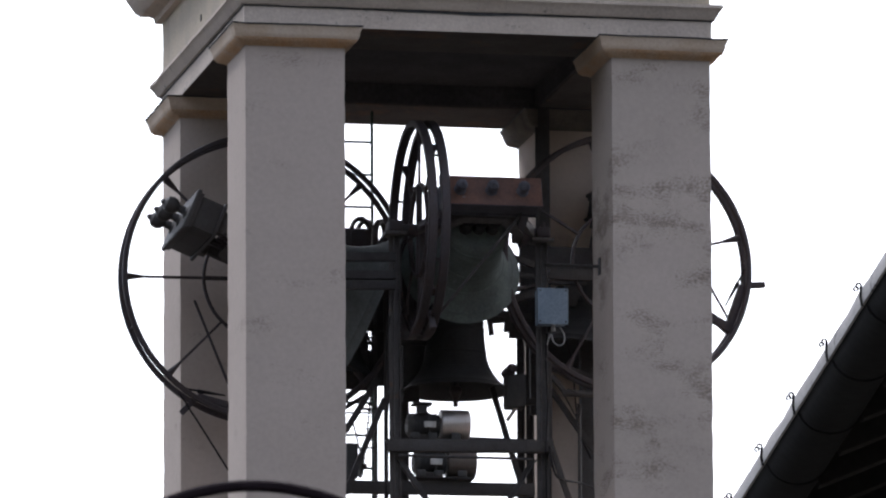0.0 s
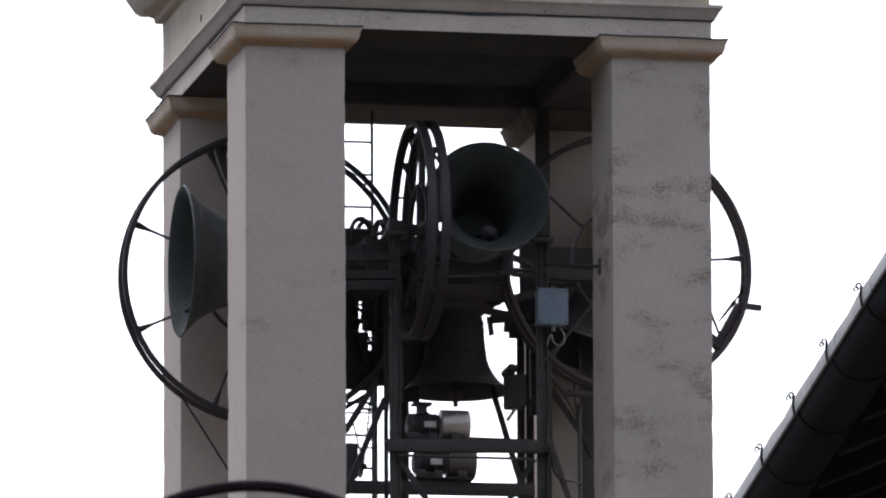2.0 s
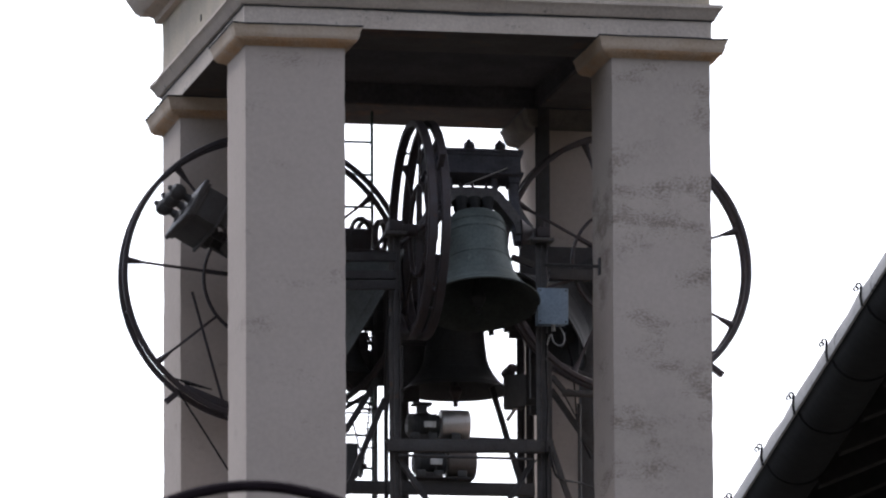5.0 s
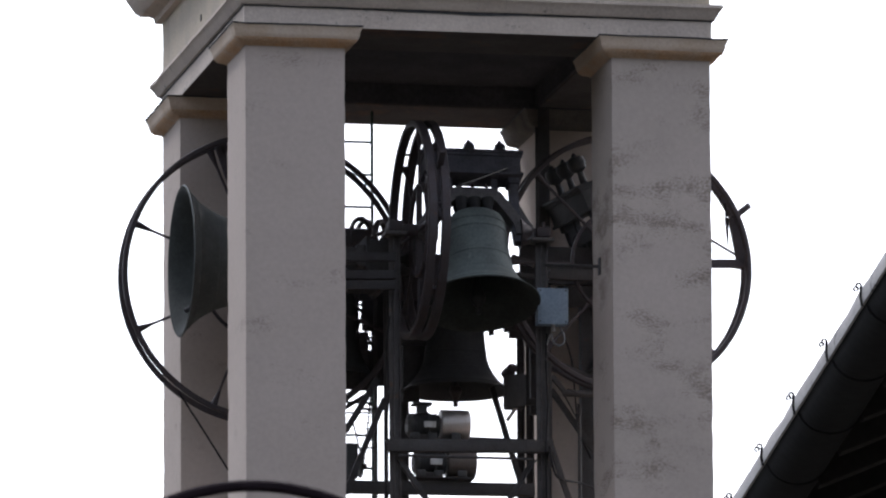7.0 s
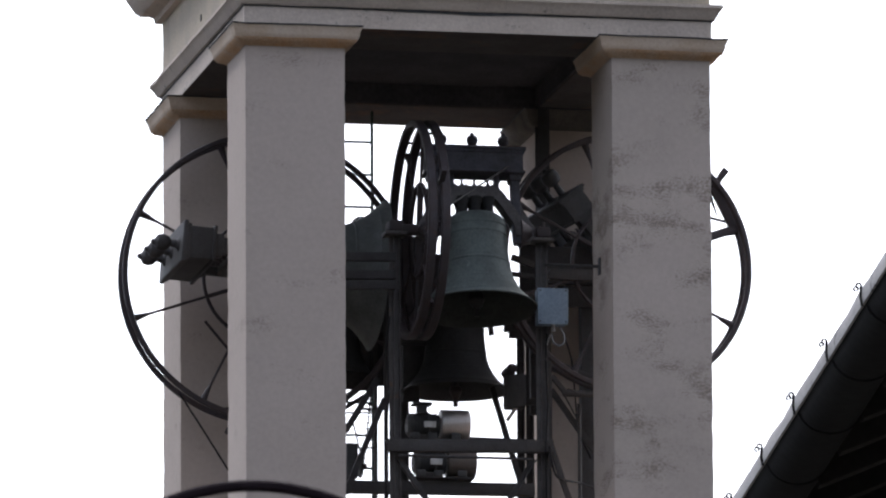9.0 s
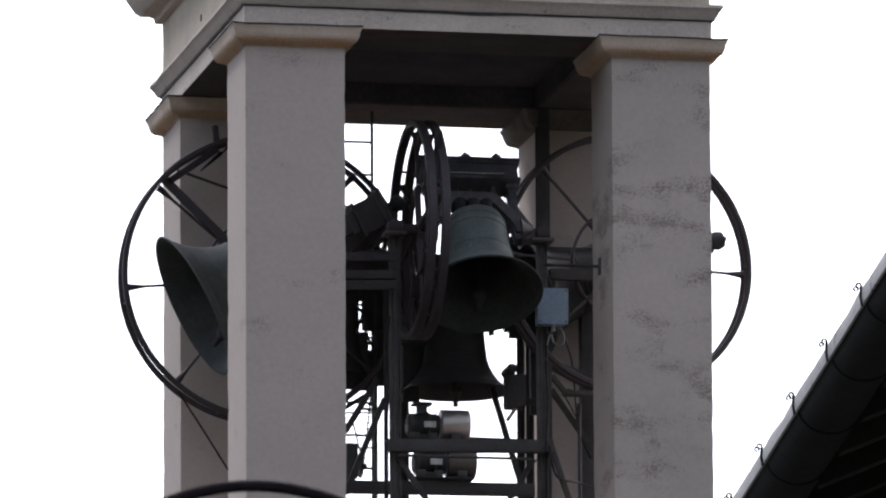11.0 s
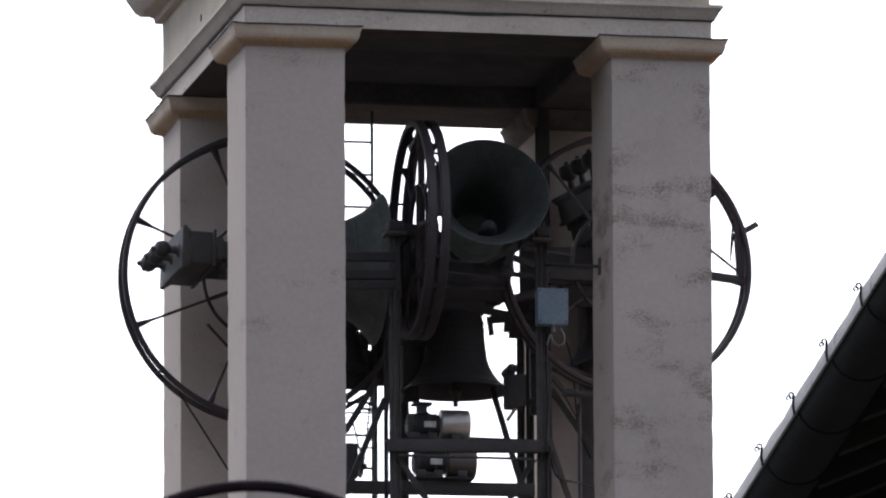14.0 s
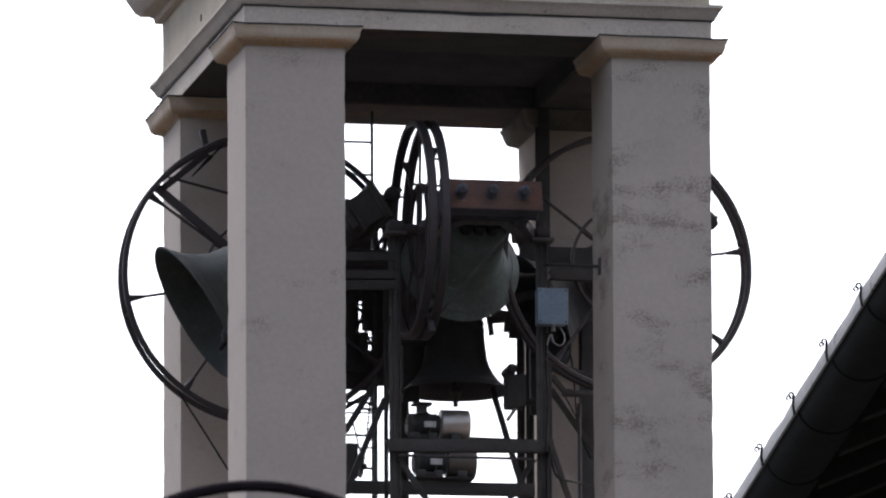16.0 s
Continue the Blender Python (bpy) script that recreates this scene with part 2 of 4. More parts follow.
def ring(bm, c, axis, r_in, r_out, width, n=96, a0=0.0, a1=360.0):
    """A flat hoop of rectangular section; axis 'y': it lies in a plane across y."""
    t = bmesh.new()
    full = a1 - a0 >= 359.9
    k = n if full else n + 1
    e = min(0.008, width / 4)
    sec = [(r_in + e, -width / 2), (r_out - e, -width / 2), (r_out, -width / 2 + e), (r_out, width / 2 - e), (r_out - e, width / 2), (r_in + e, width / 2), (r_in, width / 2 - e), (r_in, -width / 2 + e)]
    rows = []
    for i in range(k):
        a = radians(a0 + (a1 - a0) * i / n)
        rows.append([t.verts.new((r * math.cos(a), y, r * math.sin(a))) for r, y in sec])
    for i in range(n):
        p, q = rows[i], rows[(i + 1) % k]
        for j in range(8):
            t.faces.new((p[j], p[(j + 1) % 8], q[(j + 1) % 8], q[j]))
    if not full:
        t.faces.new(rows[0])
        t.faces.new(rows[-1][::-1])
    m = Matrix.Translation(c)
    if axis == "z":
        m = m @ pose(0, 0, 0, 90)
    if axis == "x":
        m = m @ pose(0, 0, 0, 0, 0, 90)
    merge(bm, t, m)
    return bm


def moulding(bm, profile, x0, y0, x1, y1, cut=24, wear=0.0):
    """A closed profile of (overhang, z) run round a rectangle with mitred corners; its back is closed inside."""
    prof = list(profile)
    corners = [(x0, y0, -1, -1), (x1, y0, 1, -1), (x1, y1, 1, 1), (x0, y1, -1, 1)]
    rows = []
    for k in range(4):
        ax, ay, asx, asy = corners[k]
        bx, by, bsx, bsy = corners[(k + 1) % 4]
        for i in range(cut):
            s = i / cut
            row = []
            for o, z in prof:
                x, y = ax + asx * o + (bx + bsx * o - ax - asx * o) * s, ay + asy * o + (by + bsy * o - ay - asy * o) * s
                if wear and o > 0.005:
                    w = wear * noise.noise(Vector((x * 5, y * 5, z * 5)))
                    z2 = z + w
                    o2 = wear * noise.noise(Vector((x * 7 + 9, y * 7, z * 6)))
                    if k in (0, 2):
                        y += o2
                    else:
                        x += o2
                else:
                    z2 = z
                row.append(bm.verts.new((x, y, z2)))
            rows.append(row)
    n = len(rows)
    for i in range(n):
        a, b = rows[i], rows[(i + 1) % n]
        for j in range(len(prof) - 1):
            bm.faces.new((a[j], a[j + 1], b[j + 1], b[j]))
    return bm


def tube(name, pts, r, mat, parent, label="", cyclic=False):
    """A bent round bar or cable through points in tower coordinates, made into a mesh."""
    bm = bmesh.new()
    pts = [Vector(p) for p in pts]
    fine = []
    for i in range(len(pts) - 1):
        a, b = pts[max(i - 1, 0)], pts[i]
        c, d = pts[i + 1], pts[min(i + 2, len(pts) - 1)]
        for s in range(6):
            u = s / 6
            fine.append(0.5 * ((2 * b) + (c - a) * u + (2 * a - 5 * b + 4 * c - d) * u * u + (3 * b - a - 3 * c + d) * u ** 3))
    fine.append(pts[-1])
    rows = []
    for i, p in enumerate(fine):
        way = fine[min(i + 1, len(fine) - 1)] - fine[max(i - 1, 0)]
        m = Matrix.Translation(p) @ way.to_track_quat("Z", "Y").to_matrix().to_4x4()
        rows.append([bm.verts.new(m @ Vector((r * math.cos(k * math.pi / 4), r * math.sin(k * math.pi / 4), 0))) for k in range(8)])
    for a, b in zip(rows, rows[1:]):
        for k in range(8):
            bm.faces.new((a[k], a[(k + 1) % 8], b[(k + 1) % 8], b[k]))
    bm.faces.new(rows[0])
    bm.faces.new(rows[-1])
    return part(name, bm, mat, parent, label)


def worn_block(bm, lo, hi, wear=0.004, step=0.09):
    """A plastered block with softly uneven faces and nibbled arrises."""
    lo, hi = Vector(lo), Vector(hi)
    cuts = [max(2, int((hi[i] - lo[i]) / step)) for i in range(3)]
    for ax in range(3):
        u, v = (ax + 1) % 3, (ax + 2) % 3
        for side in (0, 1):
            grid = {}
            for i in range(cuts[u] + 1):
                for j in range(cuts[v] + 1):
                    co = [0, 0, 0]
                    co[ax] = hi[ax] if side else lo[ax]
                    co[u] = lo[u] + (hi[u] - lo[u]) * i / cuts[u]
                    co[v] = lo[v] + (hi[v] - lo[v]) * j / cuts[v]
                    p = Vector(co)
                    out = Vector([(1 if abs(p[k] - hi[k]) < 1e-6 else -1 if abs(p[k] - lo[k]) < 1e-6 else 0) for k in range(3)])
                    edge = out.length > 1.2
                    w = wear * (noise.noise(p * 2.3) * 0.6 + noise.noise(p * 9) * 0.4)
                    if edge:
                        w -= wear * (1.4 + 2.2 * max(0, noise.noise(p * 6 + Vector((3, 1, 7)))))
                    grid[i, j] = bm.verts.new(p + out.normalized() * w)
            for i in range(cuts[u]):
                for j in range(cuts[v]):
                    bm.faces.new((grid[i, j], grid[i + 1, j], grid[i + 1, j + 1], grid[i, j + 1]))
    bmesh.ops.remove_doubles(bm, verts=bm.verts, dist=1e-5)
    return bm


# ---- ground and tower ----
def build_ground():
    bm = bmesh.new()
    n, size = 24, 4000.0
    g = [[bm.verts.new((-size / 2 + size * i / n, -size / 2 + size * j / n, 0)) for j in range(n + 1)] for i in range(n + 1)]
    for i in range(n):
        for j in range(n):
            bm.faces.new((g[i][j], g[i + 1][j], g[i + 1][j + 1], g[i][j + 1]))
    tagged(new("ground", finish(bm, GROUND, "ground")), "dark asphalt ground reaching to the horizon", "ground", kind="structure")


def build_hills():
    """Unseen wooded slopes all round, added to block low sky light."""
    bm = bmesh.new()
    n, rows = 180, []
    for k, (r, lift) in enumerate(((620.0, 0.0), (760.0, 0.45), (860.0, 0.85), (930.0, 1.0), (1150.0, 0.6))):
        row = []
        for i in range(n):
            a = 2 * math.pi * i / n
            h = 112 + 200 * min(1.0, max(0.0, 0.75 - math.sin(a))) + 12 * math.sin(3 * a + 0.6) + 8 * math.sin(7 * a + 2.0) + 5 * math.sin(17 * a)
            row.append(bm.verts.new((math.cos(a) * r + EYE[0], math.sin(a) * r + EYE[1], h * lift - (0.5 if k == 0 else 0.0))))
        rows.append(row)
    for a, b in zip(rows, rows[1:]):
        for i in range(n):
            bm.faces.new((a[i], a[(i + 1) % n], b[(i + 1) % n], b[i]))
    tagged(new("backdrop", finish(bm, WOODLAND, "backdrop")), "unseen wooded hills added to block low sky light", "hills", kind="structure")


def build_tower():
    t = root("bell_tower", W / 2, W / 2, -Z0, "square plastered bell tower with an open belfry on four pillars", "bell tower")
    shaft = bmesh.new()
    box(shaft, (-0.05, -0.05, -Z0), (W + 0.05, W + 0.05, FLOOR), 0.02)
    part("shaft", shaft, PLASTER, t)
    slab = moulding(bmesh.new(), [(0, FLOOR - 0.35), (0.1, FLOOR - 0.3), (0.16, FLOOR - 0.12), (0.18, FLOOR - 0.1), (0.18, FLOOR - 0.02), (0.0, FLOOR)], 0, 0, W, W)
    part("string_course", slab, BAND, t)
    # unseen floor, added dark to stop the shaft top bouncing light up
    part("belfry_floor", box(bmesh.new(), (P, 0.301, FLOOR + 0.002), (W - P, W - 0.301, FLOOR + 0.05), 0.004), DARK_WOOD, t, "unseen dark belfry floor added to cut bounced light")
    # parapets out of view, added to block and bounce light from below
    rail = -3.899
    for lo, hi in (((P, 0.06, FLOOR), (W - P, 0.3, rail)), ((P, W - 0.3, FLOOR), (W - P, W - 0.06, rail)), ((0.06, P, FLOOR), (0.3, W - P, rail)), ((W - 0.3, P, FLOOR), (W - 0.06, W - P, rail))):
        part("parapet", worn_block(bmesh.new(), lo, hi, 0.003), PLASTER, t, "unseen low grey plaster parapet added between the pillars to shape light")
    cap_profile = [(0.0, -0.022), (0.012, -0.012), (0.03, -0.008), (0.054, 0.0), (0.076, 0.016), (0.092, 0.038), (0.101, 0.064), (0.107, 0.092), (0.117, 0.113), (0.122, 0.126), (0.0, 0.13)]
    for k, (x, y) in enumerate(((0, 0), (W - P, 0), (0, W - P), (W - P, W - P))):
        worn = k in (1,)
        pil = part("pillar", worn_block(bmesh.new(), (x, y, FLOOR), (x + P, y + P, 0.0), 0.006), PLASTER_WORN if worn else PLASTER, t,
                   "grey plaster pillar with flaking patches" if worn else "plain grey plaster pillar")
        # back-right capital and its bead: shade painted in with darker plaster
        part("capital", moulding(bmesh.new(), cap_profile, x, y, x + P, y + P, 16, 0.005), SHADED_CAPITAL if k == 3 else CAPITAL, pil, "moulded plaster capital, coloured dark for its shade" if k == 3 else "warm beige moulded plaster capital")
        part("astragal", moulding(bmesh.new(), [(0.0, -0.032), (0.014, -0.02), (0.0315, -0.0125), (0.056, -0.0035), (0.0782, 0.0135), (0.0885, 0.027), (0.06, 0.036), (0.0, 0.036)], x, y, x + P, y + P, 24, 0.005), SHADED_CAPITAL if k == 3 else RUSTY_STAIN, pil, "rust-stained lower bead of the capital")
        part("flashing", moulding(bmesh.new(), [(0.0, 0.1262), (0.126, 0.1262), (0.129, 0.138), (0.0, 0.14)], x, y, x + P, y + P, 16, 0.007), LEAD, pil, "dark lead sheet over the capital")
    # four lintel beams: rust-stained spots, soffit shade put into the base colour
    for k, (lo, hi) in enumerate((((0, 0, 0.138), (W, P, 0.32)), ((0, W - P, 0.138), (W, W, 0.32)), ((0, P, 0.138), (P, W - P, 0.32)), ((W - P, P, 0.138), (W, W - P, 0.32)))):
        part("lintel", worn_block(bmesh.new(), lo, hi, 0.003), BEAM_PLASTER, t, "plaster lintel, rust-spotted, soffit coloured dark for shade")
    part("architrave", moulding(bmesh.new(), [(0.0, 0.14), (0.006, 0.14), (0.006, 0.31), (0.0, 0.31)], 0, 0, W, W, 40, 0.003), BAND, t)
    part("moulding", moulding(bmesh.new(), [(0.0, 0.306), (0.03, 0.31), (0.045, 0.33), (0.06, 0.36), (0.085, 0.395), (0.092, 0.4), (0.092, 0.425), (0.02, 0.44), (0.0, 0.44)], 0, 0, W, W, 40, 0.006), BAND, t, "weathered projecting band moulding")
    # shadow line under the moulding, laid on as a thin dark strip
    part("flashing", moulding(bmesh.new(), [(0.0, 0.297), (0.016, 0.298), (0.016, 0.306), (0.0, 0.307)], 0, 0, W, W, 60, 0.004), LEAD, t, "dark strip standing in for the shadow line under the moulding")
    # front shadow gap drawn as a dark strip, deepest near the middle
    gap = bmesh.new()
    n = 60
    up, low = [], []
    for i in range(n + 1):
        u = i / n
        drop = 0.004 + 0.024 * math.sin(math.pi * min(1.0, u * 1.08)) ** 2 * (0.8 + 0.5 * noise.noise(Vector((u * 9, 2, 0))))
        up.append(0.309)
        low.append(0.309 - drop)
    rows = [[gap.verts.new((W * i / n, y, z)) for y, z in ((-0.014, up[i]), (-0.014, low[i]), (-0.004, low[i]), (-0.004, up[i]))] for i in range(n + 1)]
    for a, b in zip(rows, rows[1:]):
        for i in range(4):
            gap.faces.new((a[i], a[(i + 1) % 4], b[(i + 1) % 4], b[i]))
    gap.faces.new(rows[0])
    gap.faces.new(rows[-1])
    part("joint", gap, LEAD, t, "dark strip for the sagging shadow gap under the front moulding")
    # no opening is cut: a dark block gives the slot's shade
    part("slot", box(bmesh.new(), (-0.004, 2.01, 0.588), (0.02, 2.05, 0.64), 0.002), BLACK_STEEL, t, "dark block standing in for a narrow slot's shade in the frieze")
    # frieze: four upright walls round a hollow
    for lo, hi in (((0, 0, 0.32), (W, 0.3, 1.02)), ((0, W - 0.3, 0.32), (W, W, 1.02)), ((0, 0.3, 0.32), (0.3, W - 0.3, 1.02)), ((W - 0.3, 0.3, 0.32), (W, W - 0.3, 1.02))):
        part("frieze_wall", worn_block(bmesh.new(), lo, hi, 0.003), FRIEZE, t, "ochre plaster frieze wall")
    # boarding added to make the shaded inner lintel faces dark
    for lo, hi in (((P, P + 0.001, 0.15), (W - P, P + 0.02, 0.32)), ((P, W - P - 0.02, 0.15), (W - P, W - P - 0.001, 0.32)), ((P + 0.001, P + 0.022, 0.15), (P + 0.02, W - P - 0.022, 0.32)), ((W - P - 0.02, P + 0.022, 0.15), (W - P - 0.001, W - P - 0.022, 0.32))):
        part("inner_boarding", box(bmesh.new(), lo, hi), CEILING_BOARD, t, "dark boarding added for the shade inside the lintels")
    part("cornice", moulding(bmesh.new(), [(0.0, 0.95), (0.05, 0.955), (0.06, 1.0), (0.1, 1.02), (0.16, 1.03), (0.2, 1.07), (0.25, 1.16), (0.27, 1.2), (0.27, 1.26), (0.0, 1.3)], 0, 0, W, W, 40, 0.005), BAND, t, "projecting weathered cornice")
    part("belfry_ceiling", box(bmesh.new(), (P - 0.1, P - 0.1, 0.322), (W - P + 0.1, W - P + 0.1, 0.36)), CEILING_BOARD, t, "boarded ceiling coloured dark for its shade")
    roof = bmesh.new()
    o = 0.3
    q = [roof.verts.new(v) for v in ((-o, -o, 1.27), (W + o, -o, 1.27), (W + o, W + o, 1.27), (-o, W + o, 1.27), (W / 2, W / 2, 2.6))]
    for i in range(4):
        roof.faces.new((q[i], q[(i + 1) % 4], q[4]))
    roof.faces.new(q[:4])
    part("roof", roof, ROOF_TILE, t)


build_ground()
build_hills()
build_tower()


# ---- swinging bells ----
def bell_profile(d, top, mouth):
    """Outer and inner outline of a bell with waist, sound bow and lip."""
    h, r = top - mouth, d / 2
    outer = [(0.0, 1.0), (0.30, 1.0), (0.43, 0.985), (0.50, 0.955), (0.535, 0.91), (0.55, 0.87), (0.565, 0.865), (0.565, 0.85), (0.553, 0.845), (0.56, 0.78), (0.572, 0.77), (0.572, 0.755), (0.562, 0.75),
             (0.575, 0.62), (0.60, 0.48), (0.612, 0.475), (0.614, 0.455), (0.606, 0.45), (0.64, 0.35), (0.69, 0.26), (0.705, 0.255), (0.71, 0.235), (0.715, 0.23), (0.78, 0.15), (0.87, 0.075), (0.89, 0.07), (0.9, 0.055), (0.96, 0.02), (1.0, 0.0)]
    inner = [(0.985, -0.008), (0.93, 0.0), (0.86, 0.05), (0.74, 0.15), (0.64, 0.26), (0.56, 0.4), (0.52, 0.6), (0.5, 0.8), (0.44, 0.9), (0.3, 0.94), (0.0, 0.945)]
    slim = lambda b: 1 - 0.075 * min(1.0, max(0.0, b) / 0.3)
    outer, inner = [[(a * slim(b) * r, mouth + b * h) for a, b in q] for q in (outer, inner)]
    return outer + inner[:1], inner


def swinging_bell(place, turn, k, wheel_r, wheel_y, left_end, label, paint, top_paint, bronze, spoke0, arm, tab_angle, two, band, arm_side=1, shank=0.0, rim=0.045, tall=0.0, stayed=False):
    """A bell in its cranked yoke with its wheel, all to the scale k. Own space: axle along y, headstock up, wheel at wheel_y."""
    b = root("swinging_bell", *place, label, "bell", "swinging bells")
    b.matrix_basis = Matrix.Translation((place[0], place[1], place[2] + Z0)) @ pose(0, 0, 0, 0, 0, turn)
    BASE[b] = Vector()
    top, mouth = 0.14 * k, -0.65 * k - shank
    S = Matrix.Scale(k, 4)

    def put(name, bm, mat, parent, label=""):
        bmesh.ops.transform(bm, matrix=S, verts=bm.verts)
        return part(name, bm, mat, parent, label)

    out, inn = bell_profile((1.0 + 0.8 * min(shank, 0.0)) * k, top, mouth)
    body = part("bell_body", lathe(bmesh.new(), out, 80), bronze, b)
    # separate inner wall so the hollow's shade can be coloured in
    part("inner_wall", lathe(bmesh.new(), inn, 80), BRONZE_DARK if bronze is BRONZE_DARK else BRONZE_INSIDE, body, "inside of the bell, coloured dark for its shade")
    # clapper hangs inside
    drop = mouth - 0.1 * k
    cl = part("clapper", lathe(bmesh.new(), [(0, 0), (0.02, 0), (0.022, drop * 0.4), (0.03, drop * 0.75), (0.06 * k, drop * 0.85), (0.068 * k, drop * 0.9), (0.05 * k, drop * 0.96), (0.022, drop * 1.0), (0.022, drop * 1.08), (0, drop * 1.09)], 20), BRONZE_DARK, b, "dark iron clapper")
    cl.location = (0, 0, 0.11 * k)
    # headstock box with cornice plates and turned finials
    bm = box(bmesh.new(), (-0.105, -0.405, 0.515), (0.105, 0.405, 0.69), 0.006)
    hs = put("headstock", bm, paint, b, "counterweight headstock box of painted iron")
    put("top_plate", box(box(bmesh.new(), (-0.12, -0.418, 0.665), (0.12, 0.418, 0.692), 0.008), (-0.135, -0.43, 0.69), (0.135, 0.43, 0.715), 0.006), paint, hs)
    put("top_sheet", box(bmesh.new(), (-0.13, -0.425, 0.7155), (0.13, 0.425, 0.7195), 0.001), top_paint, hs, "rust-streaked top sheet")
    put("bottom_plate", box(bmesh.new(), (-0.12, -0.42, 0.495), (0.12, 0.42, 0.518), 0.006), paint, hs)
    for y in (-0.262, 0.0, 0.262):
        f = lathe(bmesh.new(), [(0, 0.71), (0.05, 0.71), (0.052, 0.722), (0.03, 0.735), (0.024, 0.755 + tall * 0.6), (0.042 + tall * 0.2, 0.778 + tall * 0.6), (0.05 + tall * 0.25, 0.805 + tall * 0.8), (0.042 + tall * 0.2, 0.832 + tall), (0.02, 0.85 + tall), (0.016, 0.866 + tall), (0, 0.876 + tall)], 18, Matrix.Translation((0, y, 0)))
        put("finial", f, paint, hs, "turned iron finial")
    # end posts, tie bars, axle castings
    for s in (-1, 1):
        bm = bar(bmesh.new(), (0, s * 0.345, 0.5), (0, s * 0.345, 0.03), 0.11, 0.07, 0.01)
        box(bm, (-0.075, s * 0.345 - 0.05, 0.44), (0.075, s * 0.345 + 0.05, 0.497), 0.015)
        put("end_post", bm, paint, b)
        bm = bar(bmesh.new(), (0, s * 0.345, 0.05), (0, s * 0.36, -0.1), 0.1, 0.075, 0.02)
        put("post_foot", bm, paint, b)
        put("tie_bar", bar(bmesh.new(), (0, s * 0.19, 0.5), (0, s * 0.19, 0.36), 0.05, 0.045, 0.006), paint, b)
        flare = [(0.375, 0.3), (0.392, 0.22), (0.412, 0.15), (0.445, 0.09), (0.49, 0.06), (0.49, -0.06), (0.44, -0.085), (0.375, -0.1)]
        bm = bmesh.new()
        sides = [[bm.verts.new((x, s * y, z)) for y, z in flare] for x in (-0.05, 0.05)]
        bm.faces.new(sides[0])
        bm.faces.new(sides[1])
        for i in range(len(flare)):
            j = (i + 1) % len(flare)
            bm.faces.new((sides[0][i], sides[0][j], sides[1][j], sides[1][i]))
        bevel_all(bm, bm.edges[:], 0.012)
        put("flared_foot", bm, GREY_IRON if paint is BLUE_IRON else paint, b, "worn cast foot")
        g = rod(bmesh.new(), (0, s * 0.36, 0), (0, s * 0.60, 0), 0.05, 18)
        rod(g, (0, s * 0.375, 0.0), (0, s * 0.47, 0.0), 0.13, 18, 0.06)
        put("gudgeon", g, IRON, b)
    # arched yoke over the crown
    bm = bmesh.new()
    outer = [(-0.40, -0.04), (-0.40, 0.08), (-0.32, 0.21), (-0.205, 0.372), (-0.16, 0.382), (0.16, 0.382), (0.205, 0.372), (0.32, 0.21), (0.40, 0.08), (0.40, -0.04)]
    inner = [(-0.33, -0.04), (-0.325, 0.05), (-0.25, 0.16), (-0.175, 0.27), (-0.15, 0.275), (0.15, 0.275), (0.175, 0.27), (0.25, 0.16), (0.325, 0.05), (0.33, -0.04)]
    def eased(q):
        """The outline with its corners rounded off."""
        for _ in range(2):
            q = [q[0]] + [p for a, c in zip(q, q[1:]) for p in ((a[0] * 0.75 + c[0] * 0.25, a[1] * 0.75 + c[1] * 0.25), (a[0] * 0.25 + c[0] * 0.75, a[1] * 0.25 + c[1] * 0.75))] + [q[-1]]
        return q

    outer, inner = eased(outer), eased(inner)
    rows = []
    for x in (-0.075, 0.075):
        rows.append(([bm.verts.new((x, y, z)) for y, z in outer], [bm.verts.new((x, y, z)) for y, z in inner]))
    for i in range(len(outer) - 1):
        for o, n_ in rows:
            bm.faces.new((o[i], o[i + 1], n_[i + 1], n_[i]))
        for q in (0, 1):
            bm.faces.new((rows[0][q][i], rows[0][q][i + 1], rows[1][q][i + 1], rows[1][q][i]))
    for i in (0, -1):
        bm.faces.new((rows[0][0][i], rows[0][1][i], rows[1][1][i], rows[1][0][i]))
    yoke = put("yoke", bm, GREY_IRON if paint is BLUE_IRON else paint, b, "arched cast yoke over the bell's crown")
    for y in (-0.11, 0.0, 0.11):
        for x in (-0.05, 0.05):
            c = lathe(bmesh.new(), [(0, 0.135), (0.054, 0.135), (0.044, 0.165), (0.04, 0.2), (0.05, 0.235), (0.058, 0.285), (0, 0.285)], 12, Matrix.Translation((x, y, 0)))
            put("crown_loop", c, BRONZE_DARK, b)
    for n_, y in enumerate((-0.16, -0.115, -0.05, 0.0, 0.06, 0.105, 0.15)):
        h = 0.425 + 0.02 * (n_ % 2)
        bolt = rod(bmesh.new(), (0.02 - 0.04 * (n_ % 2), y, 0.38), (0.02 - 0.04 * (n_ % 2), y, h), 0.011, 8)
        rod(bolt, (0.02 - 0.04 * (n_ % 2), y, 0.383), (0.02 - 0.04 * (n_ % 2), y, 0.408), 0.021, 6)
        put("bolt", bolt, IRON, yoke)
    # wheel: two hoops tied by pins, an inner hoop, spokes, a heavy arm and a stop
    w = ring(bmesh.new(), (0, wheel_y - two / 2, 0), "y", wheel_r - rim, wheel_r, band, 128)
    ring(w, (0, wheel_y + two / 2, 0), "y", wheel_r - rim, wheel_r, band, 128)
    wheel = part("wheel", w, IRON, b, "large spoked rope wheel of dark iron")
    for q in range(6):
        a = radians(60 * q + 14)
        c, s = math.cos(a) * (wheel_r - 0.028), math.sin(a) * (wheel_r - 0.028)
        part("pin", rod(bmesh.new(), (c, wheel_y - two / 2, s), (c, wheel_y + two / 2, s), 0.011, 8), IRON, wheel)
